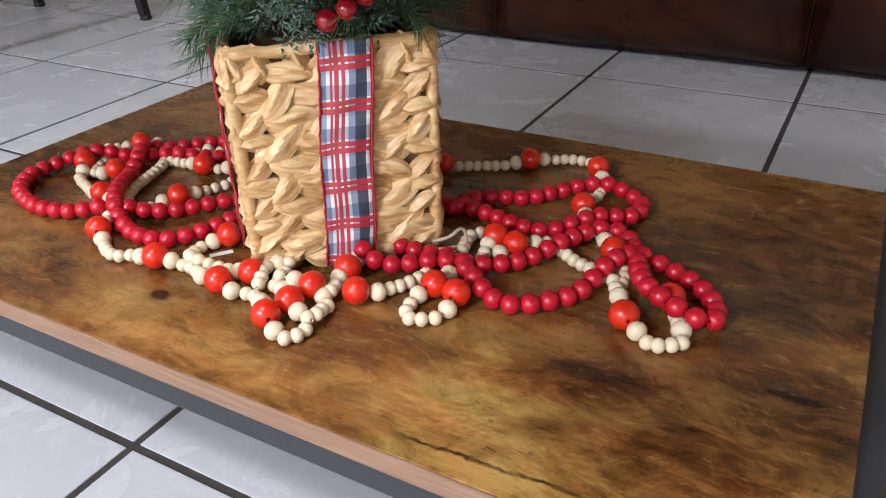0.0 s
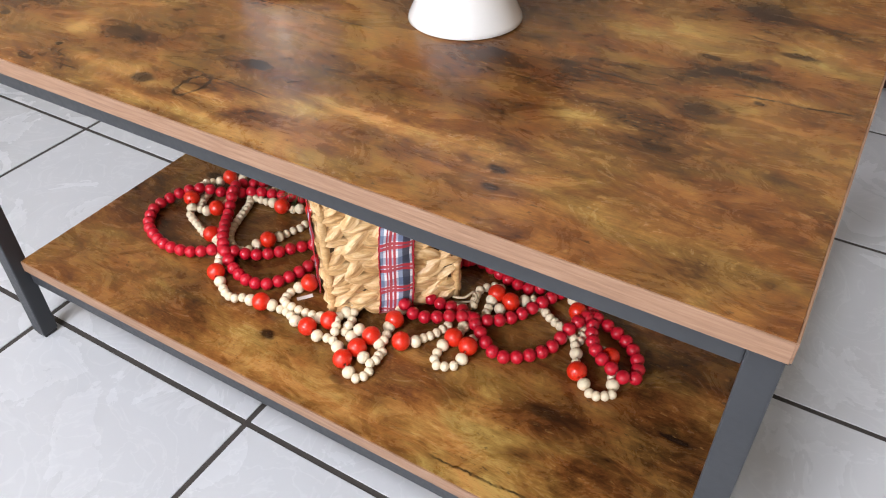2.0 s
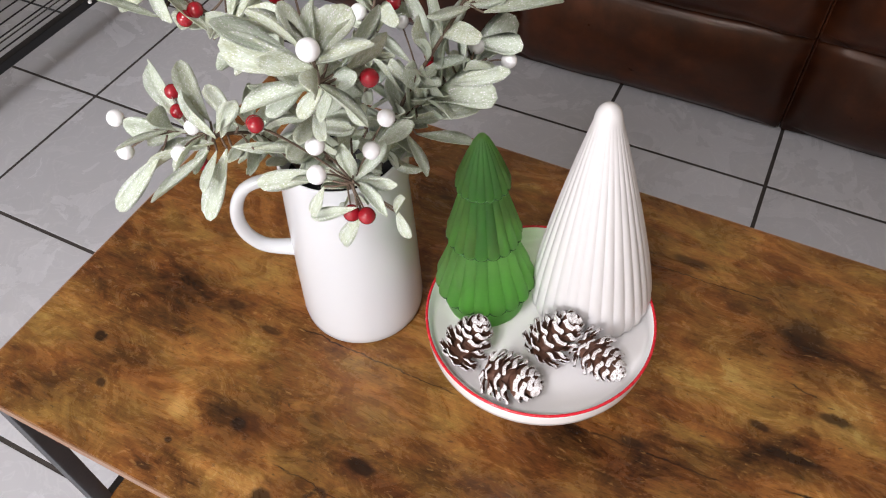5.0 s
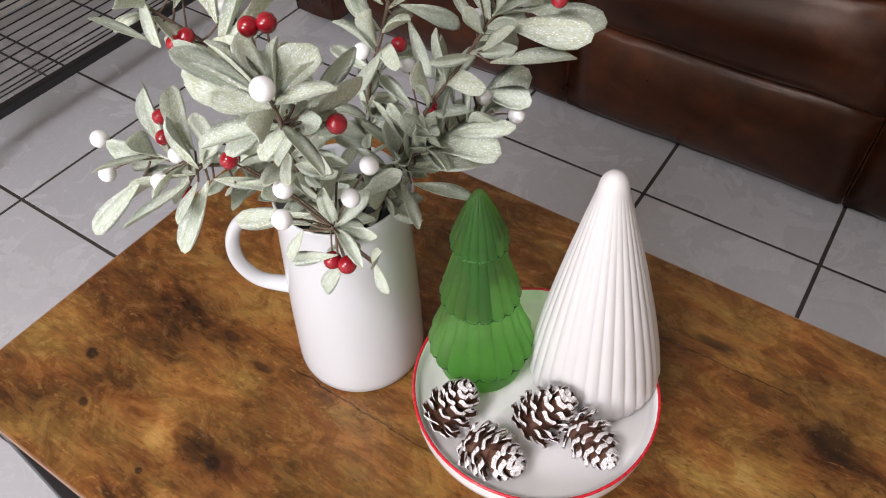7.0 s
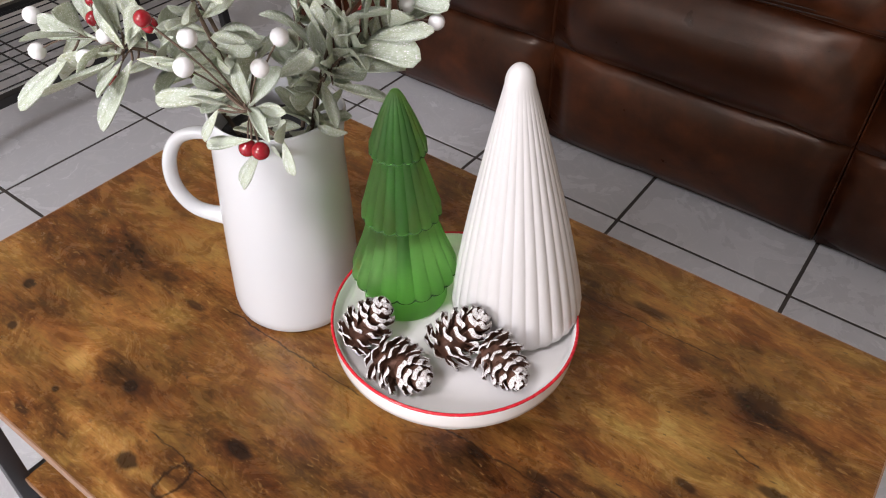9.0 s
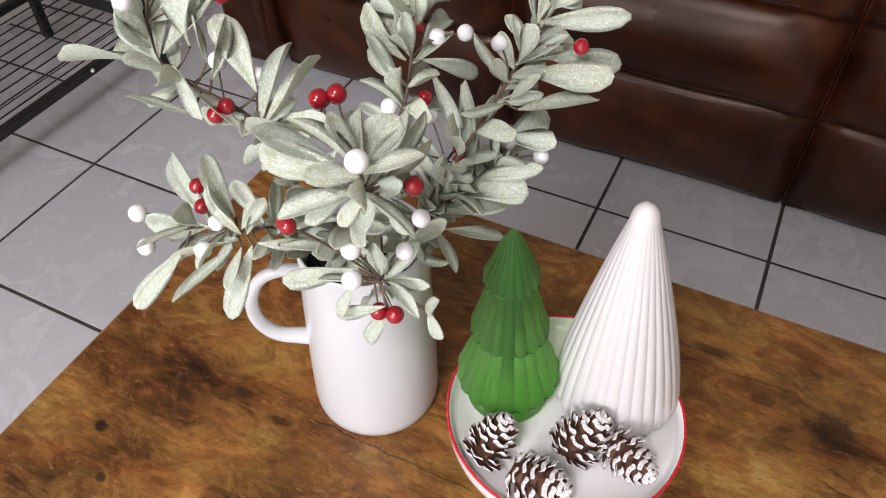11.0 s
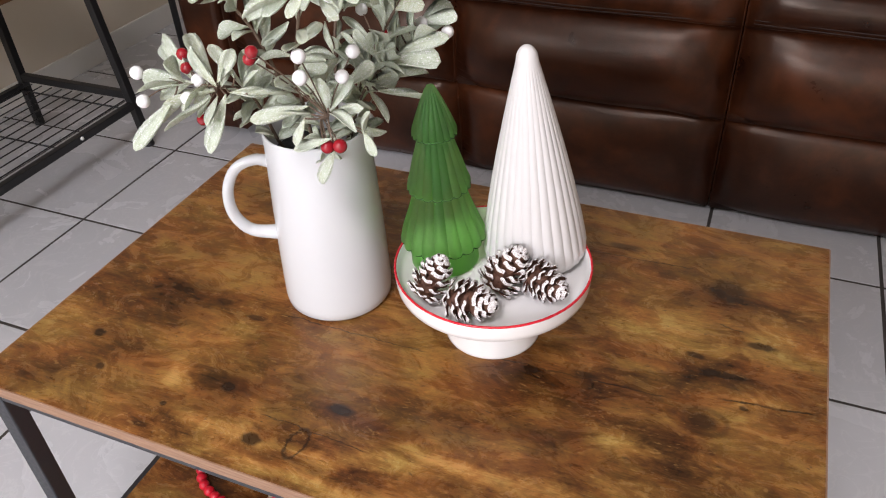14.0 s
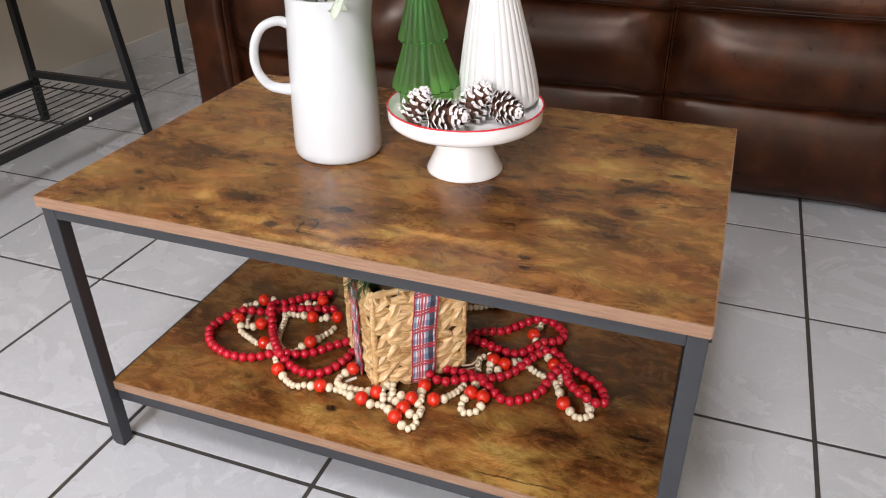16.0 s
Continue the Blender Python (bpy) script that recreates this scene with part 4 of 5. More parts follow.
RED_RIGHT = [(0.082, 0.247), (0.106, 0.245), (0.128, 0.249), (0.157, 0.233), (0.192, 0.207), (0.213, 0.203), (0.236, 0.218), (0.256, 0.243), (0.266, 0.277), (0.279, 0.313), (0.293, 0.321), (0.329, 0.308), (0.353, 0.289), (0.364, 0.267), (0.366, 0.251), (0.351, 0.241), (0.321, 0.252), (0.301, 0.275), (0.285, 0.315), (0.269, 0.349), (0.247, 0.357), (0.228, 0.339), (0.211, 0.301), (0.191, 0.268), (0.17, 0.247), (0.136, 0.233), (0.106, 0.218), (0.082, 0.208), (0.063, 0.213)]
RED_BACK = [(0.077, 0.325), (0.09, 0.345), (0.098, 0.367), (0.124, 0.382), (0.148, 0.391), (0.168, 0.416), (0.191, 0.438), (0.222, 0.448), (0.252, 0.434), (0.26, 0.416), (0.253, 0.393), (0.232, 0.377), (0.213, 0.354), (0.189, 0.331), (0.156, 0.333), (0.128, 0.341), (0.101, 0.346), (0.076, 0.341)]
MIXED_1 = ("BLpp", [(-0.229, 0.361), (-0.255, 0.345), (-0.269, 0.334), (-0.277, 0.323)])
MIXED_2 = ("BLBLppppppppLBLppp", [(-0.174, 0.32), (-0.197, 0.316), (-0.221, 0.303), (-0.243, 0.307), (-0.268, 0.305), (-0.283, 0.301), (-0.274, 0.286), (-0.264, 0.254), (-0.255, 0.228), (-0.24, 0.207), (-0.217, 0.195), (-0.202, 0.203), (-0.197, 0.217), (-0.186, 0.23), (-0.18, 0.247), (-0.175, 0.266), (-0.168, 0.28), (-0.168, 0.297)])
MIXED_3 = ("LBLppLBLpppBLppBLppppLBLppLBLppLBLpppp", [(-0.33, 0.334), (-0.344, 0.322), (-0.354, 0.308), (-0.367, 0.297), (-0.369, 0.282), (-0.368, 0.27), (-0.355, 0.247), (-0.341, 0.232), (-0.333, 0.22), (-0.305, 0.208), (-0.282, 0.198), (-0.267, 0.198), (-0.256, 0.197), (-0.234, 0.18), (-0.221, 0.163), (-0.202, 0.139), (-0.187, 0.13), (-0.174, 0.122), (-0.161, 0.116), (-0.149, 0.116), (-0.139, 0.123), (-0.126, 0.123), (-0.108, 0.125), (-0.094, 0.13), (-0.084, 0.131), (-0.068, 0.131), (-0.049, 0.123), (-0.026, 0.12), (-0.008, 0.116), (-0.001, 0.118), (0.01, 0.122), (0.026, 0.114), (0.046, 0.098), (0.063, 0.087), (0.069, 0.084), (0.077, 0.086), (0.082, 0.095), (0.082, 0.107)])
MIXED_4 = ("ppppLBL", [(-0.367, 0.292), (-0.351, 0.279), (-0.346, 0.263), (-0.332, 0.24), (-0.318, 0.24), (-0.305, 0.249), (-0.302, 0.268)])
MIXED_5 = ("BLpppppLB", [(-0.075, 0.187), (-0.085, 0.175), (-0.09, 0.167), (-0.087, 0.147), (-0.076, 0.139), (-0.06, 0.14), (-0.04, 0.144), (-0.024, 0.144), (-0.008, 0.143)])
MIXED_6 = ("Lpppp", [(0.002, 0.167), (-0.002, 0.157), (0.001, 0.146), (0.008, 0.136), (0.011, 0.126)])
MIXED_7 = ("pppLBLpp", [(0.003, 0.184), (0.014, 0.164), (0.016, 0.143), (0.031, 0.137), (0.051, 0.122), (0.066, 0.114), (0.075, 0.113), (0.084, 0.105)])
MIXED_8 = ("pLBLppp", [(0.013, 0.148), (0.036, 0.148), (0.056, 0.146), (0.069, 0.144), (0.078, 0.138), (0.08, 0.123), (0.084, 0.113)])
MIXED_9 = ("pLBLppp", [(0.055, 0.233), (0.059, 0.21), (0.064, 0.187), (0.063, 0.175), (0.066, 0.168), (0.07, 0.156), (0.074, 0.144)])
MIXED_10 = ("BLpppp", [(0.092, 0.159), (0.106, 0.171), (0.109, 0.18), (0.118, 0.194), (0.125, 0.213), (0.126, 0.223)])
MIXED_11 = ("LBLpppppLBp", [(0.146, 0.224), (0.146, 0.198), (0.139, 0.183), (0.138, 0.174), (0.141, 0.159), (0.149, 0.152), (0.164, 0.159), (0.169, 0.166), (0.171, 0.175), (0.169, 0.194), (0.164, 0.22)])
MIXED_12 = ("pppppBLpp", [(0.138, 0.261), (0.132, 0.282), (0.13, 0.297), (0.14, 0.311), (0.152, 0.316), (0.156, 0.297), (0.154, 0.286), (0.157, 0.267), (0.161, 0.247)])
MIXED_13 = ("pLBLppppppLBLppppLpBpp", [(0.167, 0.264), (0.171, 0.276), (0.179, 0.292), (0.192, 0.307), (0.2, 0.317), (0.22, 0.306), (0.237, 0.295), (0.253, 0.289), (0.272, 0.28), (0.28, 0.27), (0.289, 0.254), (0.302, 0.225), (0.316, 0.214), (0.323, 0.208), (0.332, 0.205), (0.346, 0.213), (0.351, 0.222), (0.346, 0.23), (0.339, 0.246), (0.328, 0.266), (0.315, 0.277), (0.302, 0.277)])
MIXED_14 = ("pppBLpLBppLBpppLBLppB", [(0.284, 0.274), (0.282, 0.291), (0.274, 0.307), (0.263, 0.32), (0.248, 0.341), (0.231, 0.364), (0.214, 0.382), (0.207, 0.395), (0.207, 0.42), (0.21, 0.437), (0.2, 0.474), (0.19, 0.49), (0.174, 0.511), (0.149, 0.51), (0.131, 0.499), (0.124, 0.494), (0.113, 0.479), (0.099, 0.471), (0.08, 0.457), (0.044, 0.439), (0.029, 0.426)])
LEAVES_C = [(-0.247, 0.2325, 1.0022, -0.3011, 0.1945, 1.0162), (-0.243, 0.2335, 1.0002, -0.2767, 0.2393, 1.0339), (-0.246, 0.2355, 1.0032, -0.272, 0.2839, 1.0388), (-0.244, 0.2395, 1.0061, -0.2266, 0.2892, 1.0348), (-0.2283, 0.2525, 1.01, -0.2423, 0.2674, 1.0496), (-0.2135, 0.2496, 1.0011, -0.2344, 0.2674, 1.0288), (-0.2351, 0.2375, 1.0002, -0.2004, 0.2219, 0.9724), (-0.2065, 0.2437, 0.9922, -0.1998, 0.2697, 1.0297), (-0.1729, 0.2529, 0.9852, -0.2118, 0.2874, 1.0179), (-0.2133, 0.2188, 0.9754, -0.2477, 0.1978, 0.9943), (-0.1718, 0.2291, 0.9654, -0.2163, 0.2298, 0.9913), (-0.163, 0.2411, 0.9713, -0.1683, 0.2897, 1.0128), (-0.159, 0.2421, 0.9713, -0.1336, 0.289, 1.0019), (-0.1708, 0.2271, 0.9625, -0.1482, 0.2669, 0.9733)]
LEAVES_A = [(-0.1951, 0.1918, 0.8915, -0.2587, 0.223, 0.9203), (-0.1784, 0.2038, 0.8944, -0.2152, 0.2186, 0.934), (-0.1922, 0.1898, 0.8885, -0.2395, 0.1706, 0.8857), (-0.1705, 0.193, 0.8815, -0.2276, 0.1617, 0.8698), (-0.1724, 0.187, 0.8776, -0.1908, 0.1343, 0.853), (-0.1705, 0.197, 0.8845, -0.1962, 0.1959, 0.9221), (-0.2069, 0.1699, 0.8787, -0.2382, 0.1308, 0.8344), (-0.1665, 0.1989, 0.8845, -0.1637, 0.211, 0.9042), (-0.1665, 0.19, 0.8776, -0.1603, 0.1583, 0.8588), (-0.1595, 0.195, 0.8786, -0.1632, 0.1571, 0.8282), (-0.1566, 0.198, 0.8795, -0.122, 0.2181, 0.8765), (-0.1567, 0.211, 0.8904, -0.1836, 0.2257, 0.9161), (-0.1398, 0.2051, 0.8775, -0.1082, 0.228, 0.8685), (-0.1715, 0.1999, 0.8875, -0.1498, 0.2181, 0.919)]
LEAVES_B = [(-0.035, 0.1792, 1.0074, -0.0993, 0.1638, 1.0116), (-0.034, 0.1742, 1.0035, -0.0764, 0.1382, 0.9986), (-0.037, 0.1812, 1.0104, -0.0796, 0.1771, 1.048), (-0.037, 0.1801, 1.0094, -0.062, 0.2108, 1.0371), (-0.0341, 0.1852, 1.0124, -0.0501, 0.2187, 1.0243), (-0.0262, 0.1862, 1.0104, -0.0095, 0.2152, 1.0419), (-0.0242, 0.1842, 1.0074, -0.0075, 0.2191, 1.0222), (-0.0281, 0.1772, 1.0035, -0.02, 0.1535, 0.9906), (-0.0321, 0.1782, 1.0054, -0.0448, 0.1601, 0.9838), (-0.0579, 0.1919, 1.0282, -0.1182, 0.1736, 1.0274), (-0.0519, 0.1791, 1.0154, -0.1003, 0.163, 1.0382), (-0.0251, 0.1782, 1.0025, -0.0144, 0.2021, 1.0005), (-0.0202, 0.1753, 0.9985, -0.0013, 0.1753, 0.9817), (-0.0409, 0.1732, 1.0055, -0.0635, 0.1511, 0.9868)]
LEAVES_G = [(-0.0765, 0.2194, 0.8665, -0.1328, 0.1951, 0.8538), (-0.0715, 0.2145, 0.8605, -0.1001, 0.1964, 0.8616), (-0.0537, 0.2235, 0.8596, -0.0151, 0.2278, 0.8684), (-0.0764, 0.2084, 0.8576, -0.0833, 0.1964, 0.831), (-0.0646, 0.2254, 0.8665, -0.0658, 0.2503, 0.8931), (-0.05, 0.2474, 0.8773, -0.0243, 0.2753, 0.8911), (-0.0687, 0.2452, 0.8843, -0.0679, 0.273, 0.8961), (-0.0756, 0.2274, 0.8724, -0.1013, 0.2233, 0.8913), (-0.0556, 0.2271, 0.8172, -0.0753, 0.2207, 0.7748), (-0.014, 0.2178, 0.8496, -0.0011, 0.2148, 0.8239), (-0.0526, 0.2174, 0.8339, -0.0911, 0.2041, 0.8212), (-0.015, 0.2178, 0.8457, 0.0008, 0.2151, 0.8753)]
LEAVES_F = [(-0.0402, 0.3046, 0.8498, 0.0053, 0.3295, 0.831), (-0.0492, 0.3006, 0.8507, -0.0173, 0.2799, 0.832), (-0.0443, 0.3145, 0.8596, 0.0041, 0.3485, 0.8635), (-0.0434, 0.3234, 0.8665, 0.011, 0.3605, 0.8793), (-0.0395, 0.3374, 0.8764, 0, 0.3673, 0.8784), (-0.0316, 0.3444, 0.8793, 0.0218, 0.3695, 0.8931), (-0.0269, 0.3782, 0.905, 0.0257, 0.3785, 0.899), (-0.0347, 0.3622, 0.8952, -0.0607, 0.3938, 0.9189), (-0.0476, 0.3562, 0.8962, -0.0765, 0.3937, 0.9259), (-0.0643, 0.3442, 0.8932, -0.0981, 0.349, 0.9091), (-0.0247, 0.3524, 0.8823, 0.0116, 0.4149, 0.8962)]
LEAVES_E = [(-0.0134, 0.4224, 0.9949, 0.0549, 0.4495, 1.0037), (-0.0154, 0.4213, 0.9949, -0.0493, 0.4598, 1.0227), (-0.0134, 0.4224, 0.9949, -0.0086, 0.4413, 1.0265), (-0.0094, 0.4204, 0.9919, 0.0071, 0.4877, 1.0157), (-0.0172, 0.3985, 0.9771, -0.0332, 0.4231, 0.9969), (-0.0182, 0.3906, 0.9711, 0.0163, 0.4304, 0.983), (-0.0004, 0.4065, 0.9761, 0.053, 0.4433, 0.9574), (-0.0132, 0.3895, 0.9672, 0.0502, 0.4195, 0.9494), (-0.0051, 0.3677, 0.9464, 0.0462, 0.4086, 0.9415), (-0.014, 0.3706, 0.9524, 0.0057, 0.3789, 0.9751), (-0.0181, 0.3796, 0.9613, -0.0529, 0.3904, 0.993), (-0.017, 0.3657, 0.9494, -0.0367, 0.3349, 0.9544)]
LEAVES_D = [(-0.1072, 0.368, 0.9644, -0.1518, 0.3689, 1.0001), (-0.1011, 0.3492, 0.9456, -0.1389, 0.359, 0.9862), (-0.1062, 0.373, 0.9674, -0.163, 0.4232, 1.015), (-0.1143, 0.3948, 0.9891, -0.1135, 0.4188, 1.0287), (-0.1124, 0.4008, 0.9931, -0.0819, 0.4408, 1.0247), (-0.1093, 0.3899, 0.9832, -0.0927, 0.4248, 1.0049), (-0.0963, 0.3741, 0.9644, -0.0508, 0.401, 0.9476), (-0.0993, 0.38, 0.9703, -0.0956, 0.4305, 0.9852), (-0.0921, 0.3304, 0.9258, -0.1307, 0.333, 0.9348), (-0.0931, 0.3443, 0.9387, -0.0929, 0.3016, 0.9179), (-0.0854, 0.3712, 0.9575, -0.0466, 0.3544, 0.9238), (-0.0881, 0.3324, 0.9259, -0.0833, 0.3651, 0.9397)]
BERRIES_C = ("wwwwrwwrr", [(-0.2529, 0.2258, 1.0545), (-0.2758, 0.2532, 1.0309), (-0.274, 0.2829, 1.0546), (-0.2553, 0.295, 1.0566), (-0.2207, 0.2883, 1.0357), (-0.2086, 0.2566, 1.0001), (-0.1809, 0.2657, 0.9892), (-0.1945, 0.2269, 0.9744), (-0.1896, 0.2349, 0.9783)])
BERRIES_A = ("wwwwrrr", [(-0.2434, 0.1667, 0.9035), (-0.2365, 0.1577, 0.8768), (-0.1922, 0.1958, 0.8895), (-0.1911, 0.173, 0.8796), (-0.2141, 0.2066, 0.9113), (-0.2051, 0.1977, 0.9004), (-0.2011, 0.1983, 0.8412)])
BERRIES_B = ("wrrr", [(-0.0231, 0.1548, 1.0468), (-0.0768, 0.1998, 1.0431), (-0.0679, 0.2068, 1.045), (-0.0074, 0.1913, 1.0054)])
BERRIES_G = ("wwwwrrrr", [(-0.0507, 0.1766, 0.9414), (-0.0437, 0.1637, 0.9266), (-0.0302, 0.2419, 0.9227), (-0.034, 0.222, 0.9039), (-0.0601, 0.2182, 0.8221), (-0.0452, 0.2189, 0.825), (-0.1201, 0.1937, 0.9228), (-0.1052, 0.1801, 0.9376)])
BERRIES_F = ("wwrrw", [(-0.014, 0.3753, 0.905), (0.0158, 0.3784, 0.8971), (-0.0565, 0.368, 0.8883), (-0.0525, 0.358, 0.8814), (-0.0833, 0.364, 0.9179)])
BERRIES_E = ("wwwrw", [(-0.04, 0.4051, 0.9554), (-0.036, 0.3974, 0.9831), (-0.0024, 0.4114, 0.9811), (0.0293, 0.4078, 0.9919), (-0.0096, 0.4551, 1.0196)])
BERRIES_D = ("rrwwwr", [(-0.1322, 0.4116, 1.0109), (-0.1083, 0.3908, 0.9832), (-0.0905, 0.393, 0.9772), (-0.0707, 0.406, 0.9792), (-0.108, 0.3362, 0.9377), (-0.0833, 0.3542, 0.9427)])

JUG_MOUTH = Vector((-0.1368, 0.3157, HT + 0.235))


def branch(label, stem, leaves, berries, seed, extra):
    """A stem from the jug with leaves and berries on thin stalks."""
    rnd = random.Random(seed)
    b = root("frosted_branch", label, "artificial branch", (0, 0, 0), "branches in the jug")
    line = smooth_path(stem, 0.006)
    part("stem", tube(line, lambda t: 0.0024 - 0.0012 * t, 7), TWIG, b)

    def grow(base, tip, width, tilt):
        base, tip = Vector(base), Vector(tip)
        d = tip - base
        near = min(line, key=lambda p: (p - base).length)
        if (near - base).length > 0.006:
            part("stalk", tube(smooth_path([near, near.lerp(base, 0.5) + Vector((0, 0, -0.002)), base], 0.006), 0.0010, 5), TWIG, b)
        up = Vector((rnd.uniform(-0.5, 0.5), -0.55 + rnd.uniform(-0.5, 0.4), 0.85))
        if d.z < -0.5 * d.length:
            up, tilt = Vector((0.35, -1.0, 0.45)), tilt * 0.3
        m = Matrix.Translation(base) @ toward(d, up) @ Matrix.Rotation(tilt, 4, "X") @ Matrix.Diagonal((d.length, width, d.length * 0.8, 1))
        hanging = d.z < -0.5 * d.length
        piece("leaf", LEAF_MESHES[0] if hanging else rnd.choice(LEAF_MESHES), b, m)
    for l in leaves:
        p, q = Vector(l[:3]), Vector(l[3:])
        length = (q - p).length
        grow(p, q, min(0.0205, max(0.0115, length * rnd.uniform(0.24, 0.33))), rnd.uniform(-0.6, 0.6))
    for k in range(extra):
        i = int(rnd.uniform(0.22, 0.98) * (len(line) - 1))
        p = line[i]
        along = (line[min(i + 2, len(line) - 1)] - line[max(i - 2, 0)]).normalized()
        a = k * 2.4 + rnd.uniform(-0.4, 0.4)
        side = along.orthogonal().normalized()
        out = Matrix.Rotation(a, 3, along) @ side
        d = (out + along * rnd.uniform(0.3, 1.1)).normalized() * rnd.uniform(0.028, 0.048)
        grow(p, p + d, rnd.uniform(0.010, 0.0155), rnd.uniform(-0.8, 0.8))
    kinds, places = berries
    for kind, place in zip(kinds, places):
        place = Vector(place)
        near = min(line, key=lambda p: (p - place).length)
        near = line[max(0, line.index(near) - 3)]
        mid = near.lerp(place, 0.55) + Vector((0, 0, 0.004))
        r = 0.0072 if kind == "w" else (0.0078 if place.z < 0.84 else 0.0066)
        part("berry_stalk", tube(smooth_path([near, mid, place], 0.006), 0.0008, 5), TWIG, b)
        piece("white_berry" if kind == "w" else "red_berry", BERRY_WHITE if kind == "w" else BERRY_RED, b, Matrix.Translation(place) @ Matrix.Scale(r, 4))
    return b


def from_mouth(dx, dy, *rest):
    return [JUG_MOUTH + Vector((dx * 0.6, dy * 0.6, -0.04)), JUG_MOUTH + Vector((dx, dy, 0.012)), *[Vector(r) for r in rest]]


branch("frosted sage branch with white berries reaching up and outward", from_mouth(-0.012, -0.010, (-0.16, 0.2732, 0.8993), (-0.1848, 0.2487, 0.9635), (-0.244, 0.2345, 1.0012), (-0.266, 0.2602, 1.0427)), LEAVES_C, BERRIES_C, 1, 32)
branch("frosted sage branch drooping over the jug handle", from_mouth(-0.035, -0.030, (-0.1597, 0.2335, 0.8618), (-0.1794, 0.1988, 0.8835), (-0.2188, 0.1787, 0.8916)), LEAVES_A, BERRIES_A, 2, 28)
branch("frosted sage branch leaning forward with broad leaves", from_mouth(0.015, -0.030, (-0.0954, 0.2342, 0.8892), (-0.0558, 0.1906, 0.9631), (-0.031, 0.1694, 1.0123), (-0.0241, 0.1578, 1.0419)), LEAVES_B, BERRIES_B, 3, 36)
branch("short frosted sprig with paired red berries over the rim", from_mouth(0.035, -0.040, (-0.0805, 0.2438, 0.835), (-0.0607, 0.2273, 0.8517), (-0.0507, 0.2147, 0.8694)), LEAVES_G, BERRIES_G, 4, 12)
branch("low frosted sage branch spreading sideways", from_mouth(0.042, 0.010, (-0.068, 0.3161, 0.835), (-0.0444, 0.3333, 0.8675), (-0.002, 0.3704, 0.8991)), LEAVES_F, BERRIES_F, 5, 46)
branch("tall frosted sage branch leaning outward", from_mouth(0.035, 0.020, (-0.0582, 0.3234, 0.8745), (-0.0269, 0.3636, 0.9435), (-0.0114, 0.4233, 0.9949), (-0.0056, 0.4483, 1.0325)), LEAVES_E, BERRIES_E, 6, 46)
branch("tall upright frosted sage branch with mixed berries", from_mouth(0.012, 0.030, (-0.1059, 0.338, 0.8992), (-0.0992, 0.3532, 0.9486), (-0.1144, 0.4028, 1.001), (-0.1244, 0.4227, 1.0425)), LEAVES_D, BERRIES_D, 7, 42)


# ---- bead garlands on the shelf ----
def bead_mesh(name, mat, squash):
    """A drilled wooden bead of unit radius with its hole along x."""
    prof = [(0.16, -0.60 * squash), (0.16, -0.93 * squash)]
    for k in range(1, 10):
        a = -math.pi / 2 + math.pi * k / 10
        prof.append((max(0.18, math.cos(a)), math.sin(a) * 0.97 * squash))
    prof += [(0.16, 0.93 * squash), (0.16, 0.60 * squash)]
    bm = lathe(prof, 18)
    bmesh.ops.rotate(bm, verts=bm.verts, cent=(0, 0, 0), matrix=Matrix.Rotation(math.pi / 2, 3, "Y"))
    return mesh_of(name, bm, mat)


BEAD_RED = bead_mesh("red_bead", RED_BEAD, 0.98)
BEAD_BIG = bead_mesh("large_red_bead", ORANGE_BEAD, 0.97)
BEAD_CREAM = bead_mesh("cream_bead", CREAM_BEAD, 0.92)
placed = []


def settle(x, y, r, lift):
    """The height at which a bead comes to rest on the shelf or on beads already there."""
    z = ZS + r
    for bx, by, bz, br in placed:
        d2 = (x - bx) ** 2 + (y - by) ** 2
        s = (r + br) * 0.93
        if d2 < s * s:
            z = max(z, min(bz + math.sqrt(s * s - d2), ZS + r + lift))
    return z


def string_beads(garland, spots):
    """spots: (x, y, radius, kind) along one strand."""
    heights = [settle(x, y, r, 0.013 if k == "R" else 0.008) for x, y, r, k in spots]
    for _ in range(2):
        low = [ZS + r for x, y, r, k in spots]
        ease = [(heights[max(i - 1, 0)] - low[max(i - 1, 0)] + 2 * (h - low[i]) + heights[min(i + 1, len(heights) - 1)] - low[min(i + 1, len(heights) - 1)]) / 4 for i, h in enumerate(heights)]
        heights = [lo + e for lo, e in zip(low, ease)]
    places = [Vector((x, y, h)) for (x, y, r, k), h in zip(spots, heights)]
    for i, ((x, y, r, k), p) in enumerate(zip(spots, places)):
        d = places[min(i + 1, len(places) - 1)] - places[max(i - 1, 0)]
        me = {"B": BEAD_BIG, "L": BEAD_CREAM, "s": BEAD_CREAM, "R": BEAD_RED}[k]
        name = {"B": "large_red_bead", "L": "large_cream_bead", "s": "cream_bead", "R": "red_bead"}[k]
        piece(name, me, garland, Matrix.Translation(p) @ toward(d) @ Matrix.Rotation(i * 1.7, 4, "X") @ Matrix.Scale(r, 4))
    for (x, y, r, k), h in zip(spots, heights):
        placed.append((x, y, h, r))
    if len(places) > 1:
        part("cord", tube(places, 0.0012, 5), CORD, garland)


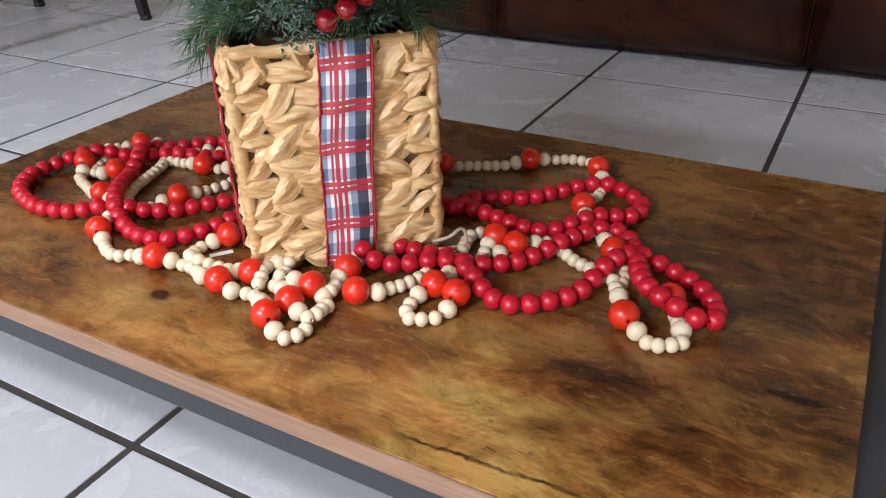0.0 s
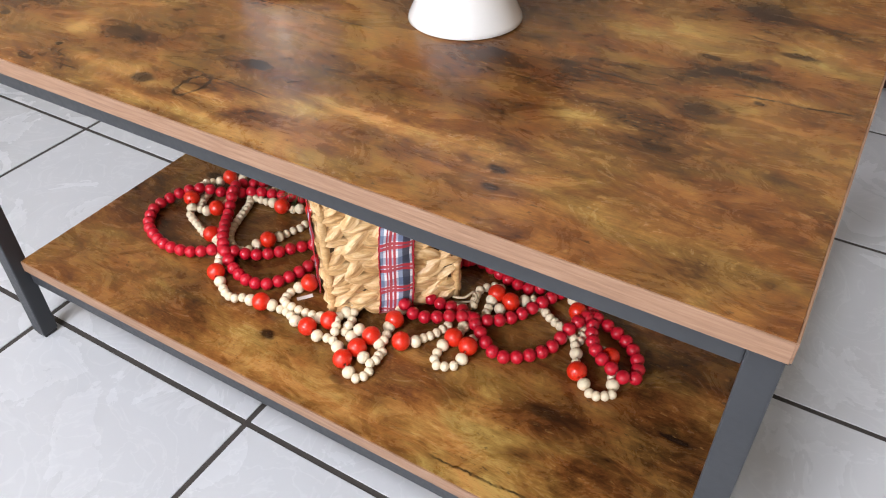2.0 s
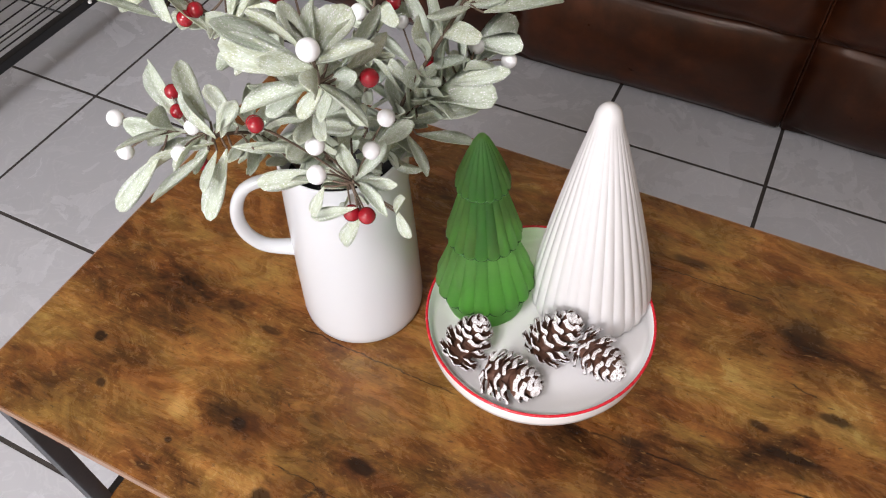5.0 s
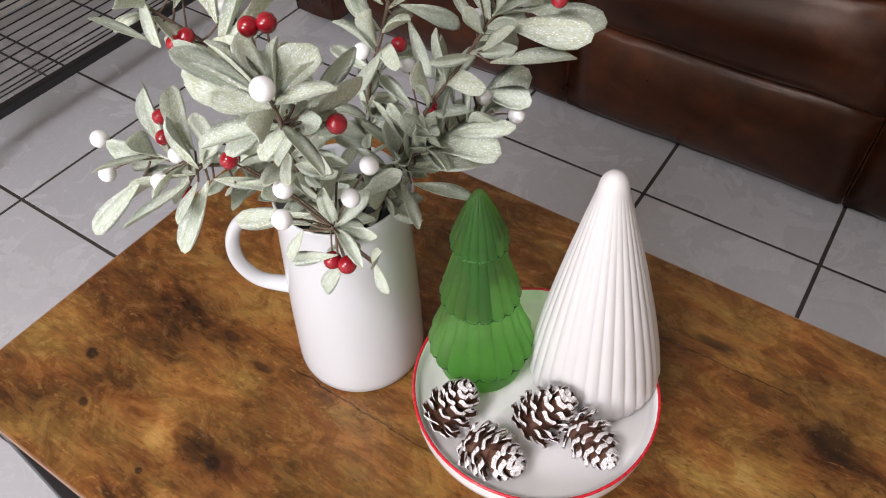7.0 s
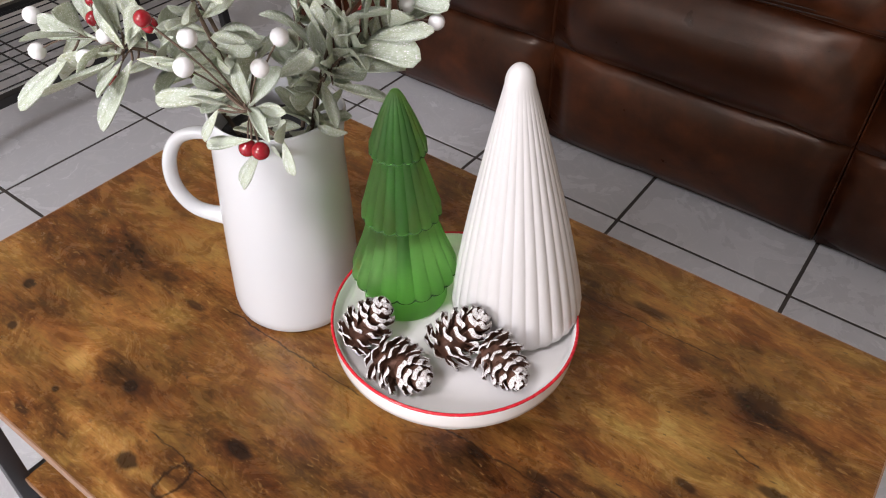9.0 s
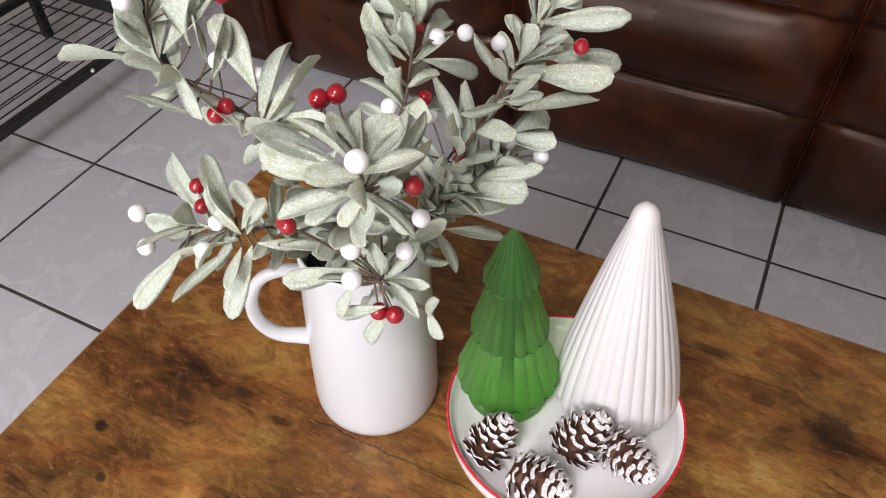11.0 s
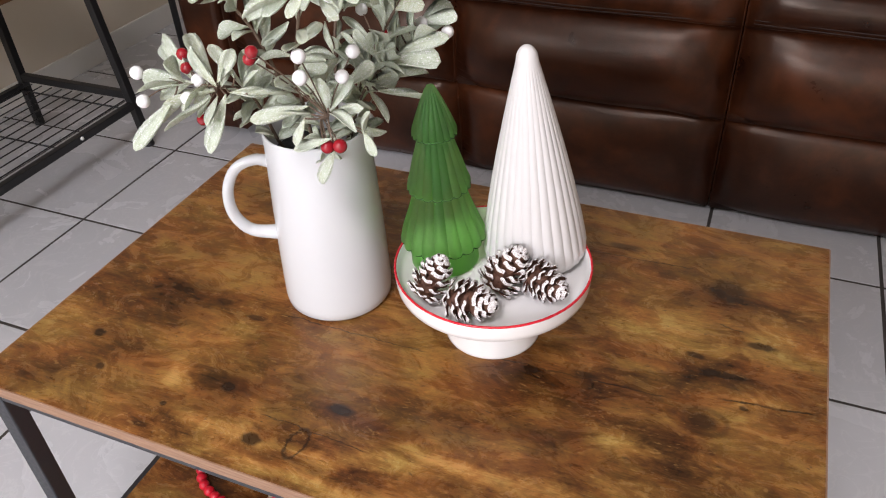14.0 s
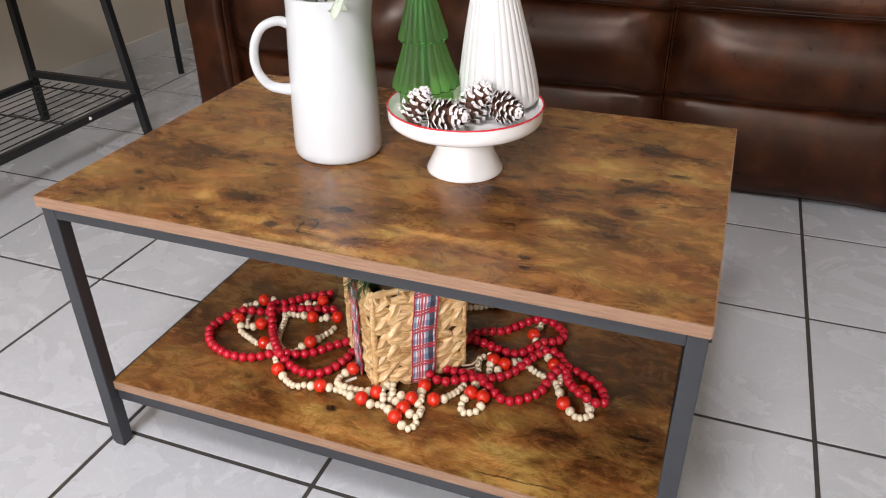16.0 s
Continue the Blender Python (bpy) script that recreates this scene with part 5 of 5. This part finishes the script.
def mixed_strand(garland, strand):
    kinds, pts = strand
    radius = {"B": 0.0126, "L": 0.0083, "p": 0.0063}
    spots = []
    marks = [i for i, k in enumerate(kinds) if k != "p"]
    stops = sorted({0, len(kinds) - 1, *marks})
    for a, b in zip(stops, stops[1:]):
        if kinds[a] != "p":
            spots.append((*pts[a], radius[kinds[a]], kinds[a]))
        line = smooth_path([(*p, 0) for p in pts[a:b + 1]], 0.001)
        total = 0.001 * (len(line) - 1)
        lo = radius[kinds[a]] if kinds[a] != "p" else 0.0
        hi = total - (radius[kinds[b]] if kinds[b] != "p" else 0.0)
        n = max(1, int(round((hi - lo) / 0.0101))) if hi - lo > 0.005 else 0
        for k in range(n):
            s = lo + (k + 0.5) * (hi - lo) / n
            p = line[min(len(line) - 1, int(s / 0.001))]
            spots.append((p.x, p.y, 0.0063, "s"))
    if kinds[-1] != "p":
        spots.append((*pts[-1], radius[kinds[-1]], kinds[-1]))
    string_beads(garland, spots)


mixed = root("bead_garland", "natural wood bead garland with large red-orange beads", "bead garland", (0, 0, 0), "garlands on the shelf")
for strand in (MIXED_1, MIXED_2, MIXED_4, MIXED_3, MIXED_5, MIXED_6, MIXED_7, MIXED_8, MIXED_9, MIXED_10, MIXED_11, MIXED_12, MIXED_14, MIXED_13):
    mixed_strand(mixed, strand)
red = root("bead_garland", "crimson wooden bead garland looped loosely on the shelf", "bead garland", (0, 0, 0), "garlands on the shelf")
for pts in (RED_LOOP, RED_LEFT, RED_BACK, RED_RIGHT):
    line = smooth_path([(*p, 0) for p in pts], 0.0162)
    string_beads(red, [(p.x, p.y, 0.0089, "R") for p in line])


# ---- basket ----
def basket():
    A, yaw = Vector((-0.0155, 0.1535, ZS + 0.0005)), radians(43.7)
    W, D, H = 0.1765, 0.163, 0.203
    b = root("basket", "square woven straw basket with plaid ribbon and evergreens", "basket", A)
    b.rotation_euler = (0, 0, yaw)
    t = 0.006
    # dark sheets behind the strips put shade into the gaps by colour
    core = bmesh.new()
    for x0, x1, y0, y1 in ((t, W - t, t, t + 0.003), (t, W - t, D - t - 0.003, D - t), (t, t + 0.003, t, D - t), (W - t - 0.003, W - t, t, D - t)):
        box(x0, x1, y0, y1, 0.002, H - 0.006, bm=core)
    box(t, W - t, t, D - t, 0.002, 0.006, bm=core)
    part("gap_backing", core, GAP_SHADE, b, "dark backing that stands for shade in the weave", smooth=False)
    bm = bmesh.new()
    n, w = 14, 12
    grid = []
    for i in range(n + 1):
        u = i / n * 2 - 1
        row = []
        for k in range(w + 1):
            v = k / w * 2 - 1
            half = 0.5 * max(0.0, 1 - abs(u) ** 1.9) ** 0.85 + 0.03
            dome = 0.20 * (1 - abs(v) ** 2.0) + 0.40 * max(0.0, 1 - abs(v - 0.20 - 0.6 * u) * 1.25) * (1 - v * v) - 0.12 * math.exp(-((v + 0.40 + 0.3 * u) / 0.13) ** 2)
            row.append(bm.verts.new((u * 0.5, dome * (1 - 0.85 * abs(u) ** 2.2) - 0.1 * u * v, v * half + 0.10 * math.sin(2.2 * u))))
        grid.append(row)
    for i in range(n):
        for k in range(w):
            bm.faces.new((grid[i][k], grid[i + 1][k], grid[i + 1][k + 1], grid[i][k + 1]))
    bmesh.ops.recalc_face_normals(bm, faces=bm.faces)
    strip = mesh_of("straw_strip", bm, STRAW, True, 32)
    rnd = random.Random(11)
    faces = ((Vector((0, 0, 0)), Vector((1, 0, 0)), W), (Vector((W, D, 0)), Vector((-1, 0, 0)), W), (Vector((0, D, 0)), Vector((0, -1, 0)), D), (Vector((W, 0, 0)), Vector((0, 1, 0)), D))
    for corner, along, length in faces:
        out = along.cross(Vector((0, 0, 1)))
        axes = Matrix((along, out, Vector((0, 0, 1)))).transposed().to_4x4()
        cols, rows = 6, 10
        for r in range(rows):
            z = 0.010 + (H - 0.034) * r / (rows - 1)
            for c in range(cols):
                s = (c + 0.5 + 0.18 * (1 if r % 2 else -1)) / cols * length
                s = min(max(s, 0.019), length - 0.019)
                lean = (0.52 if (r + c) % 2 else -0.34) + rnd.uniform(-0.2, 0.2)
                size = rnd.uniform(0.95, 1.12)
                if c in (0, cols - 1):
                    size, lean = 0.78, lean * 0.7
                base = corner + along * s + Vector((0, 0, z + rnd.uniform(-0.0015, 0.0015))) + out * (-0.0040)
                m = Matrix.Translation(base) @ axes @ Matrix.Rotation(-lean, 4, "Y") @ Matrix.Rotation(rnd.uniform(-0.5, 0.5), 4, "X") @ Matrix.Diagonal((0.053 * size, 0.0135 * rnd.uniform(0.8, 1.25), 0.0262 * size * rnd.uniform(0.9, 1.15), 1))
                if rnd.random() < 0.5:
                    m = m @ Matrix.Rotation(math.pi, 4, "Y")
                piece("straw_strip", strip, b, m)
        for c in range(cols + 1):
            s = min(max((c + rnd.uniform(-0.1, 0.1)) / cols * length, 0.010), length - 0.010)
            m = Matrix.Translation(corner + along * s + Vector((0, 0, H - 0.014)) + out * (-0.0055)) @ axes @ Matrix.Rotation(math.pi / 2, 4, "Y") @ Matrix.Diagonal((0.034, 0.016, 0.021, 1))
            piece("straw_strip", strip, b, m)
        part("corner_strand", tube([corner + (along + out * -1) * 0.0055 + Vector((0, 0, 0.003 + (H - 0.006) * k / 10)) + out * 0.0008 * math.sin(k * 2.6) for k in range(11)], lambda q: 0.0058, 8), STRAW_CORD, b)
        part("rim_strand", tube([corner + along * (0.004 + (length - 0.008) * k / 10) - out * 0.0045 + Vector((0, 0, H - 0.0045 + 0.0009 * math.sin(k * 1.9))) for k in range(11)], lambda q: 0.0052 + 0.0007 * math.sin(q * 23), 8, flat=1.15), STRAW_CORD, b)
    # ribbon down two faces
    for corner, along, length, at, width, lean_in in ((faces[0][0], faces[0][1], W, 0.556, 0.0445, 0.066), (faces[2][0], faces[2][1], D, 0.56, 0.040, 0.0)):
        out = along.cross(Vector((0, 0, 1)))
        bm = bmesh.new()
        uv = bm.loops.layers.uv.new("UVMap")
        nx, nz = 8, 36
        front = []
        for i in range(nz + 1):
            q = i / nz
            row = []
            for k in range(nx + 1):
                e = k / nx - 0.5
                push = 0.0078 + 0.0010 * math.sin(q * 31 + e * 5) + 0.0010 * math.sin(q * 17 - e * 9) - 0.003 * e * e
                row.append((corner + along * (length * (at - lean_in * (1 - q)) + e * width + 0.001 * math.sin(q * 9)) + out * push + Vector((0, 0, 0.002 + (H + 0.0) * q)), k / nx, q))
            front.append(row)
        vs = [[bm.verts.new(p) for p, a, c in r] for r in front]
        for i in range(nz):
            for k in range(nx):
                f = bm.faces.new((vs[i][k], vs[i][k + 1], vs[i + 1][k + 1], vs[i + 1][k]))
                for lp, (ii, kk) in zip(f.loops, ((i, k), (i, k + 1), (i + 1, k + 1), (i + 1, k))):
                    lp[uv].uv = (front[ii][kk][1], front[ii][kk][2])
        geom = bmesh.ops.extrude_face_region(bm, geom=bm.faces[:])
        for v in (g for g in geom["geom"] if isinstance(g, bmesh.types.BMVert)):
            v.co -= out * 0.0008
        bmesh.ops.recalc_face_normals(bm, faces=bm.faces)
        rib = part("ribbon", bm, PLAID, b, "red, navy and white plaid ribbon")
        for e in (-0.5, 0.5):
            line = [corner + along * (length * (at - lean_in * (1 - q / 40)) + e * width * 0.985 + 0.0005 * math.sin(q * 2.2) + 0.001 * math.sin(q / 40 * 9)) + out * (0.0074 + 0.0009 * math.sin(q * 31 / 40 + e * 5)) + Vector((0, 0, 0.003 + (H - 0.002) * q / 40)) for q in range(41)]
            part("stitched_edge", tube(line, 0.0010, 5), RED_STITCH, rib, "red stitched edge")
    # the black tag at the back of the left face
    part("tag", box(-0.013, -0.0115, D - 0.006, D + 0.010, 0.150, 0.170, 0.0004), BLACK_CARD, b, "small black card tag", smooth=False)
    # greens
    rnd = random.Random(21)
    centre = Vector((W / 2, D / 2, H))
    # added filler, its dark colour standing for shade deep in the greens
    part("shade_filler", lathe([(0, 0.0), (0.070, 0.0), (0.066, 0.012), (0.04, 0.022), (0, 0.026)], 24), GAP_SHADE, b, "dark filler added for shade under the greens").location = (W / 2, D / 2, H - 0.03)
    verts, faces_ = [], []

    def blade(p, q, w):
        d = (q - p).normalized()
        s = d.orthogonal().normalized() * w
        s2 = d.cross(s).normalized() * w
        i = len(verts)
        verts.extend([p + s, p - s * 0.5 + s2, p - s * 0.5 - s2, q])
        faces_.extend([(i, i + 1, i + 3), (i + 1, i + 2, i + 3), (i + 2, i, i + 3)])

    def sprig(line, many, short, long):
        for i, p in enumerate(line):
            d = (line[min(i + 1, len(line) - 1)] - line[max(i - 1, 0)]).normalized()
            for _ in range(many):
                s = Matrix.Rotation(rnd.uniform(0, 6.28), 3, d) @ d.orthogonal().normalized()
                blade(p, p + (d * rnd.uniform(0.7, 1.4) + s * 0.8).normalized() * rnd.uniform(short, long), 0.00045)
    for k in range(60):
        a = rnd.uniform(0, 2 * math.pi)
        reach = rnd.uniform(0.07, 0.135)
        low = 0.012 if math.sin(a) < -0.45 else -0.035
        tip = centre + Vector((math.cos(a) * reach, math.sin(a) * reach, rnd.uniform(low, 0.075)))
        start = centre + Vector((math.cos(a) * 0.03, math.sin(a) * 0.03, 0.01))
        mid = start.lerp(tip, 0.55) + Vector((0, 0, 0.022))
        sprig(smooth_path([start, mid, tip], 0.0045), 3, 0.022, 0.042)
    # sprigs hanging over the two near corners
    for start, mid, tip in (((0.04, 0.07, 0.01), (0.005, 0.055, 0.018), (-0.020, 0.045, 0.002)), ((0.04, 0.05, 0.01), (0.01, 0.03, 0.014), (-0.014, 0.022, -0.006)), ((0.13, 0.05, 0.02), (0.170, 0.03, 0.028), (0.190, 0.02, 0.020)), ((0.13, 0.03, 0.015), (0.152, 0.008, 0.018), (0.160, -0.004, 0.010))):
        sprig(smooth_path([Vector(v) + Vector((0, 0, H)) for v in (start, mid, tip)], 0.0045), 9, 0.022, 0.040)
    me = bpy.data.meshes.new("pine_needles")
    me.from_pydata([tuple(v) for v in verts], [], faces_)
    tagged(part("pine_needles", me, NEEDLE, b, "long green artificial pine needles"), kind="stuff")
    verts, faces_ = [], []
    for k in range(120):
        a = rnd.uniform(0, 2 * math.pi)
        reach = 0.098 * math.sqrt(rnd.uniform(0.1, 1))
        p = centre + Vector((math.cos(a) * reach, math.sin(a) * reach, rnd.uniform(0.0, 0.036)))
        for _ in range(26):
            d = Vector((rnd.gauss(0, 1) + math.cos(a), rnd.gauss(0, 1) + math.sin(a), rnd.gauss(0.3, 0.8))).normalized()
            q = p + d * rnd.uniform(0.004, 0.014)
            blade(q, q + (d + Vector((rnd.gauss(0, .5), rnd.gauss(0, .5), rnd.gauss(0, .5)))).normalized() * rnd.uniform(0.004, 0.008), 0.0013)
    me = bpy.data.meshes.new("cypress_foliage")
    me.from_pydata([tuple(v) for v in verts], [], faces_)
    tagged(part("cypress_foliage", me, FROST_NEEDLE, b, "frosted grey-green cypress sprigs"), kind="stuff")
    for dx, dy, dz in ((-0.003, -0.100, 0.021), (0.013, -0.100, 0.028), (0.029, -0.096, 0.037)):
        piece("red_berry", BERRY_RED, b, Matrix.Translation(centre + Vector((dx, dy, dz))) @ Matrix.Scale(0.0088, 4))
    cone = part("pine_cone", lathe([(0, -0.03), (0.016, -0.025), (0.026, 0.0), (0.020, 0.025), (0, 0.04)], 16), CONE, b, "frosted pine cone in the greens")
    cone.matrix_basis = Matrix.Translation(centre + Vector((-0.018, -0.015, 0.052))) @ Matrix.Scale(1.15, 4)
    for k in range(40):
        u = (k + 0.5) / 40
        a = k * 2.39996
        g = math.sin(math.pi * (0.15 + 0.8 * u))
        m = Matrix.Translation(Vector((0, 0, -0.028 + 0.066 * u))) @ Matrix.Rotation(a, 4, "Z") @ Matrix.Translation((0.012 * g, 0, 0)) @ Matrix.Rotation(0.3 - 1.3 * u, 4, "Y") @ Matrix.Diagonal((0.012 + 0.012 * g, 0.016, 0.014, 1))
        piece("scale", SCALE_MESH, cone, m)
    return b


basket()
twine = part("twine_bow", tube(smooth_path([(0.108, 0.262, ZS + 0.012), (0.128, 0.258, ZS + 0.024), (0.136, 0.268, ZS + 0.030), (0.137, 0.272, ZS + 0.012), (0.120, 0.262, ZS + 0.008), (0.104, 0.254, ZS + 0.006), (0.116, 0.250, ZS + 0.012), (0.132, 0.256, ZS + 0.014)], 0.004), 0.0016, 7), CORD)
tagged(twine, "loop of pale jute twine beside the basket", "twine")
slip = part("paper_slip", box(-0.082, -0.060, 0.168, 0.174, ZS + 0.0005, ZS + 0.0015, 0.0003), PAPER, None, smooth=False)
slip.data.transform(Matrix.Translation((-0.07, 0.17, 0)) @ Matrix.Rotation(0.9, 4, "Z") @ Matrix.Translation((0.07, -0.17, 0)))
tagged(slip, "thin white paper slip on the shelf", "paper slip")


# ---- floor: grout bed and single tiles ----
PITCH, GAP = 0.418, 0.0088
floor = tagged(part("floor", box(rx0, rx1, ry0, ry1, -0.04, -0.0016), GROUT, None, smooth=False), "pale glazed ceramic tile floor with dark grout", "floor", kind="structure")
TILE_MESH = mesh_of("tile", box(-PITCH / 2 + GAP / 2, PITCH / 2 - GAP / 2, -PITCH / 2 + GAP / 2, PITCH / 2 - GAP / 2, -0.006, 0.0, 0.0009), TILE, False)
tr = random.Random(3)
ox, oy = -0.097 + PITCH / 2, 0.043 + PITCH / 2
for i in range(-5, 7):
    for k in range(-8, 6):
        x, y = ox + i * PITCH, oy + k * PITCH
        if rx0 - 0.1 < x < rx1 + 0.1 and ry0 - 0.1 < y < ry1 + 0.1:
            piece("tile", TILE_MESH, floor, Matrix.Translation((x, y, tr.uniform(-0.0003, 0.0))) @ Matrix.Rotation(tr.uniform(-0.0006, 0.0006), 4, "X"))

# ---- plan units to metres ----
for me in {o.data for o in scene.objects if o.type == "MESH"}:
    me.transform(Matrix.Scale(SIZE, 4))
for o in scene.objects:
    if o.type in ("MESH", "EMPTY"):
        o.location = o.location * SIZE
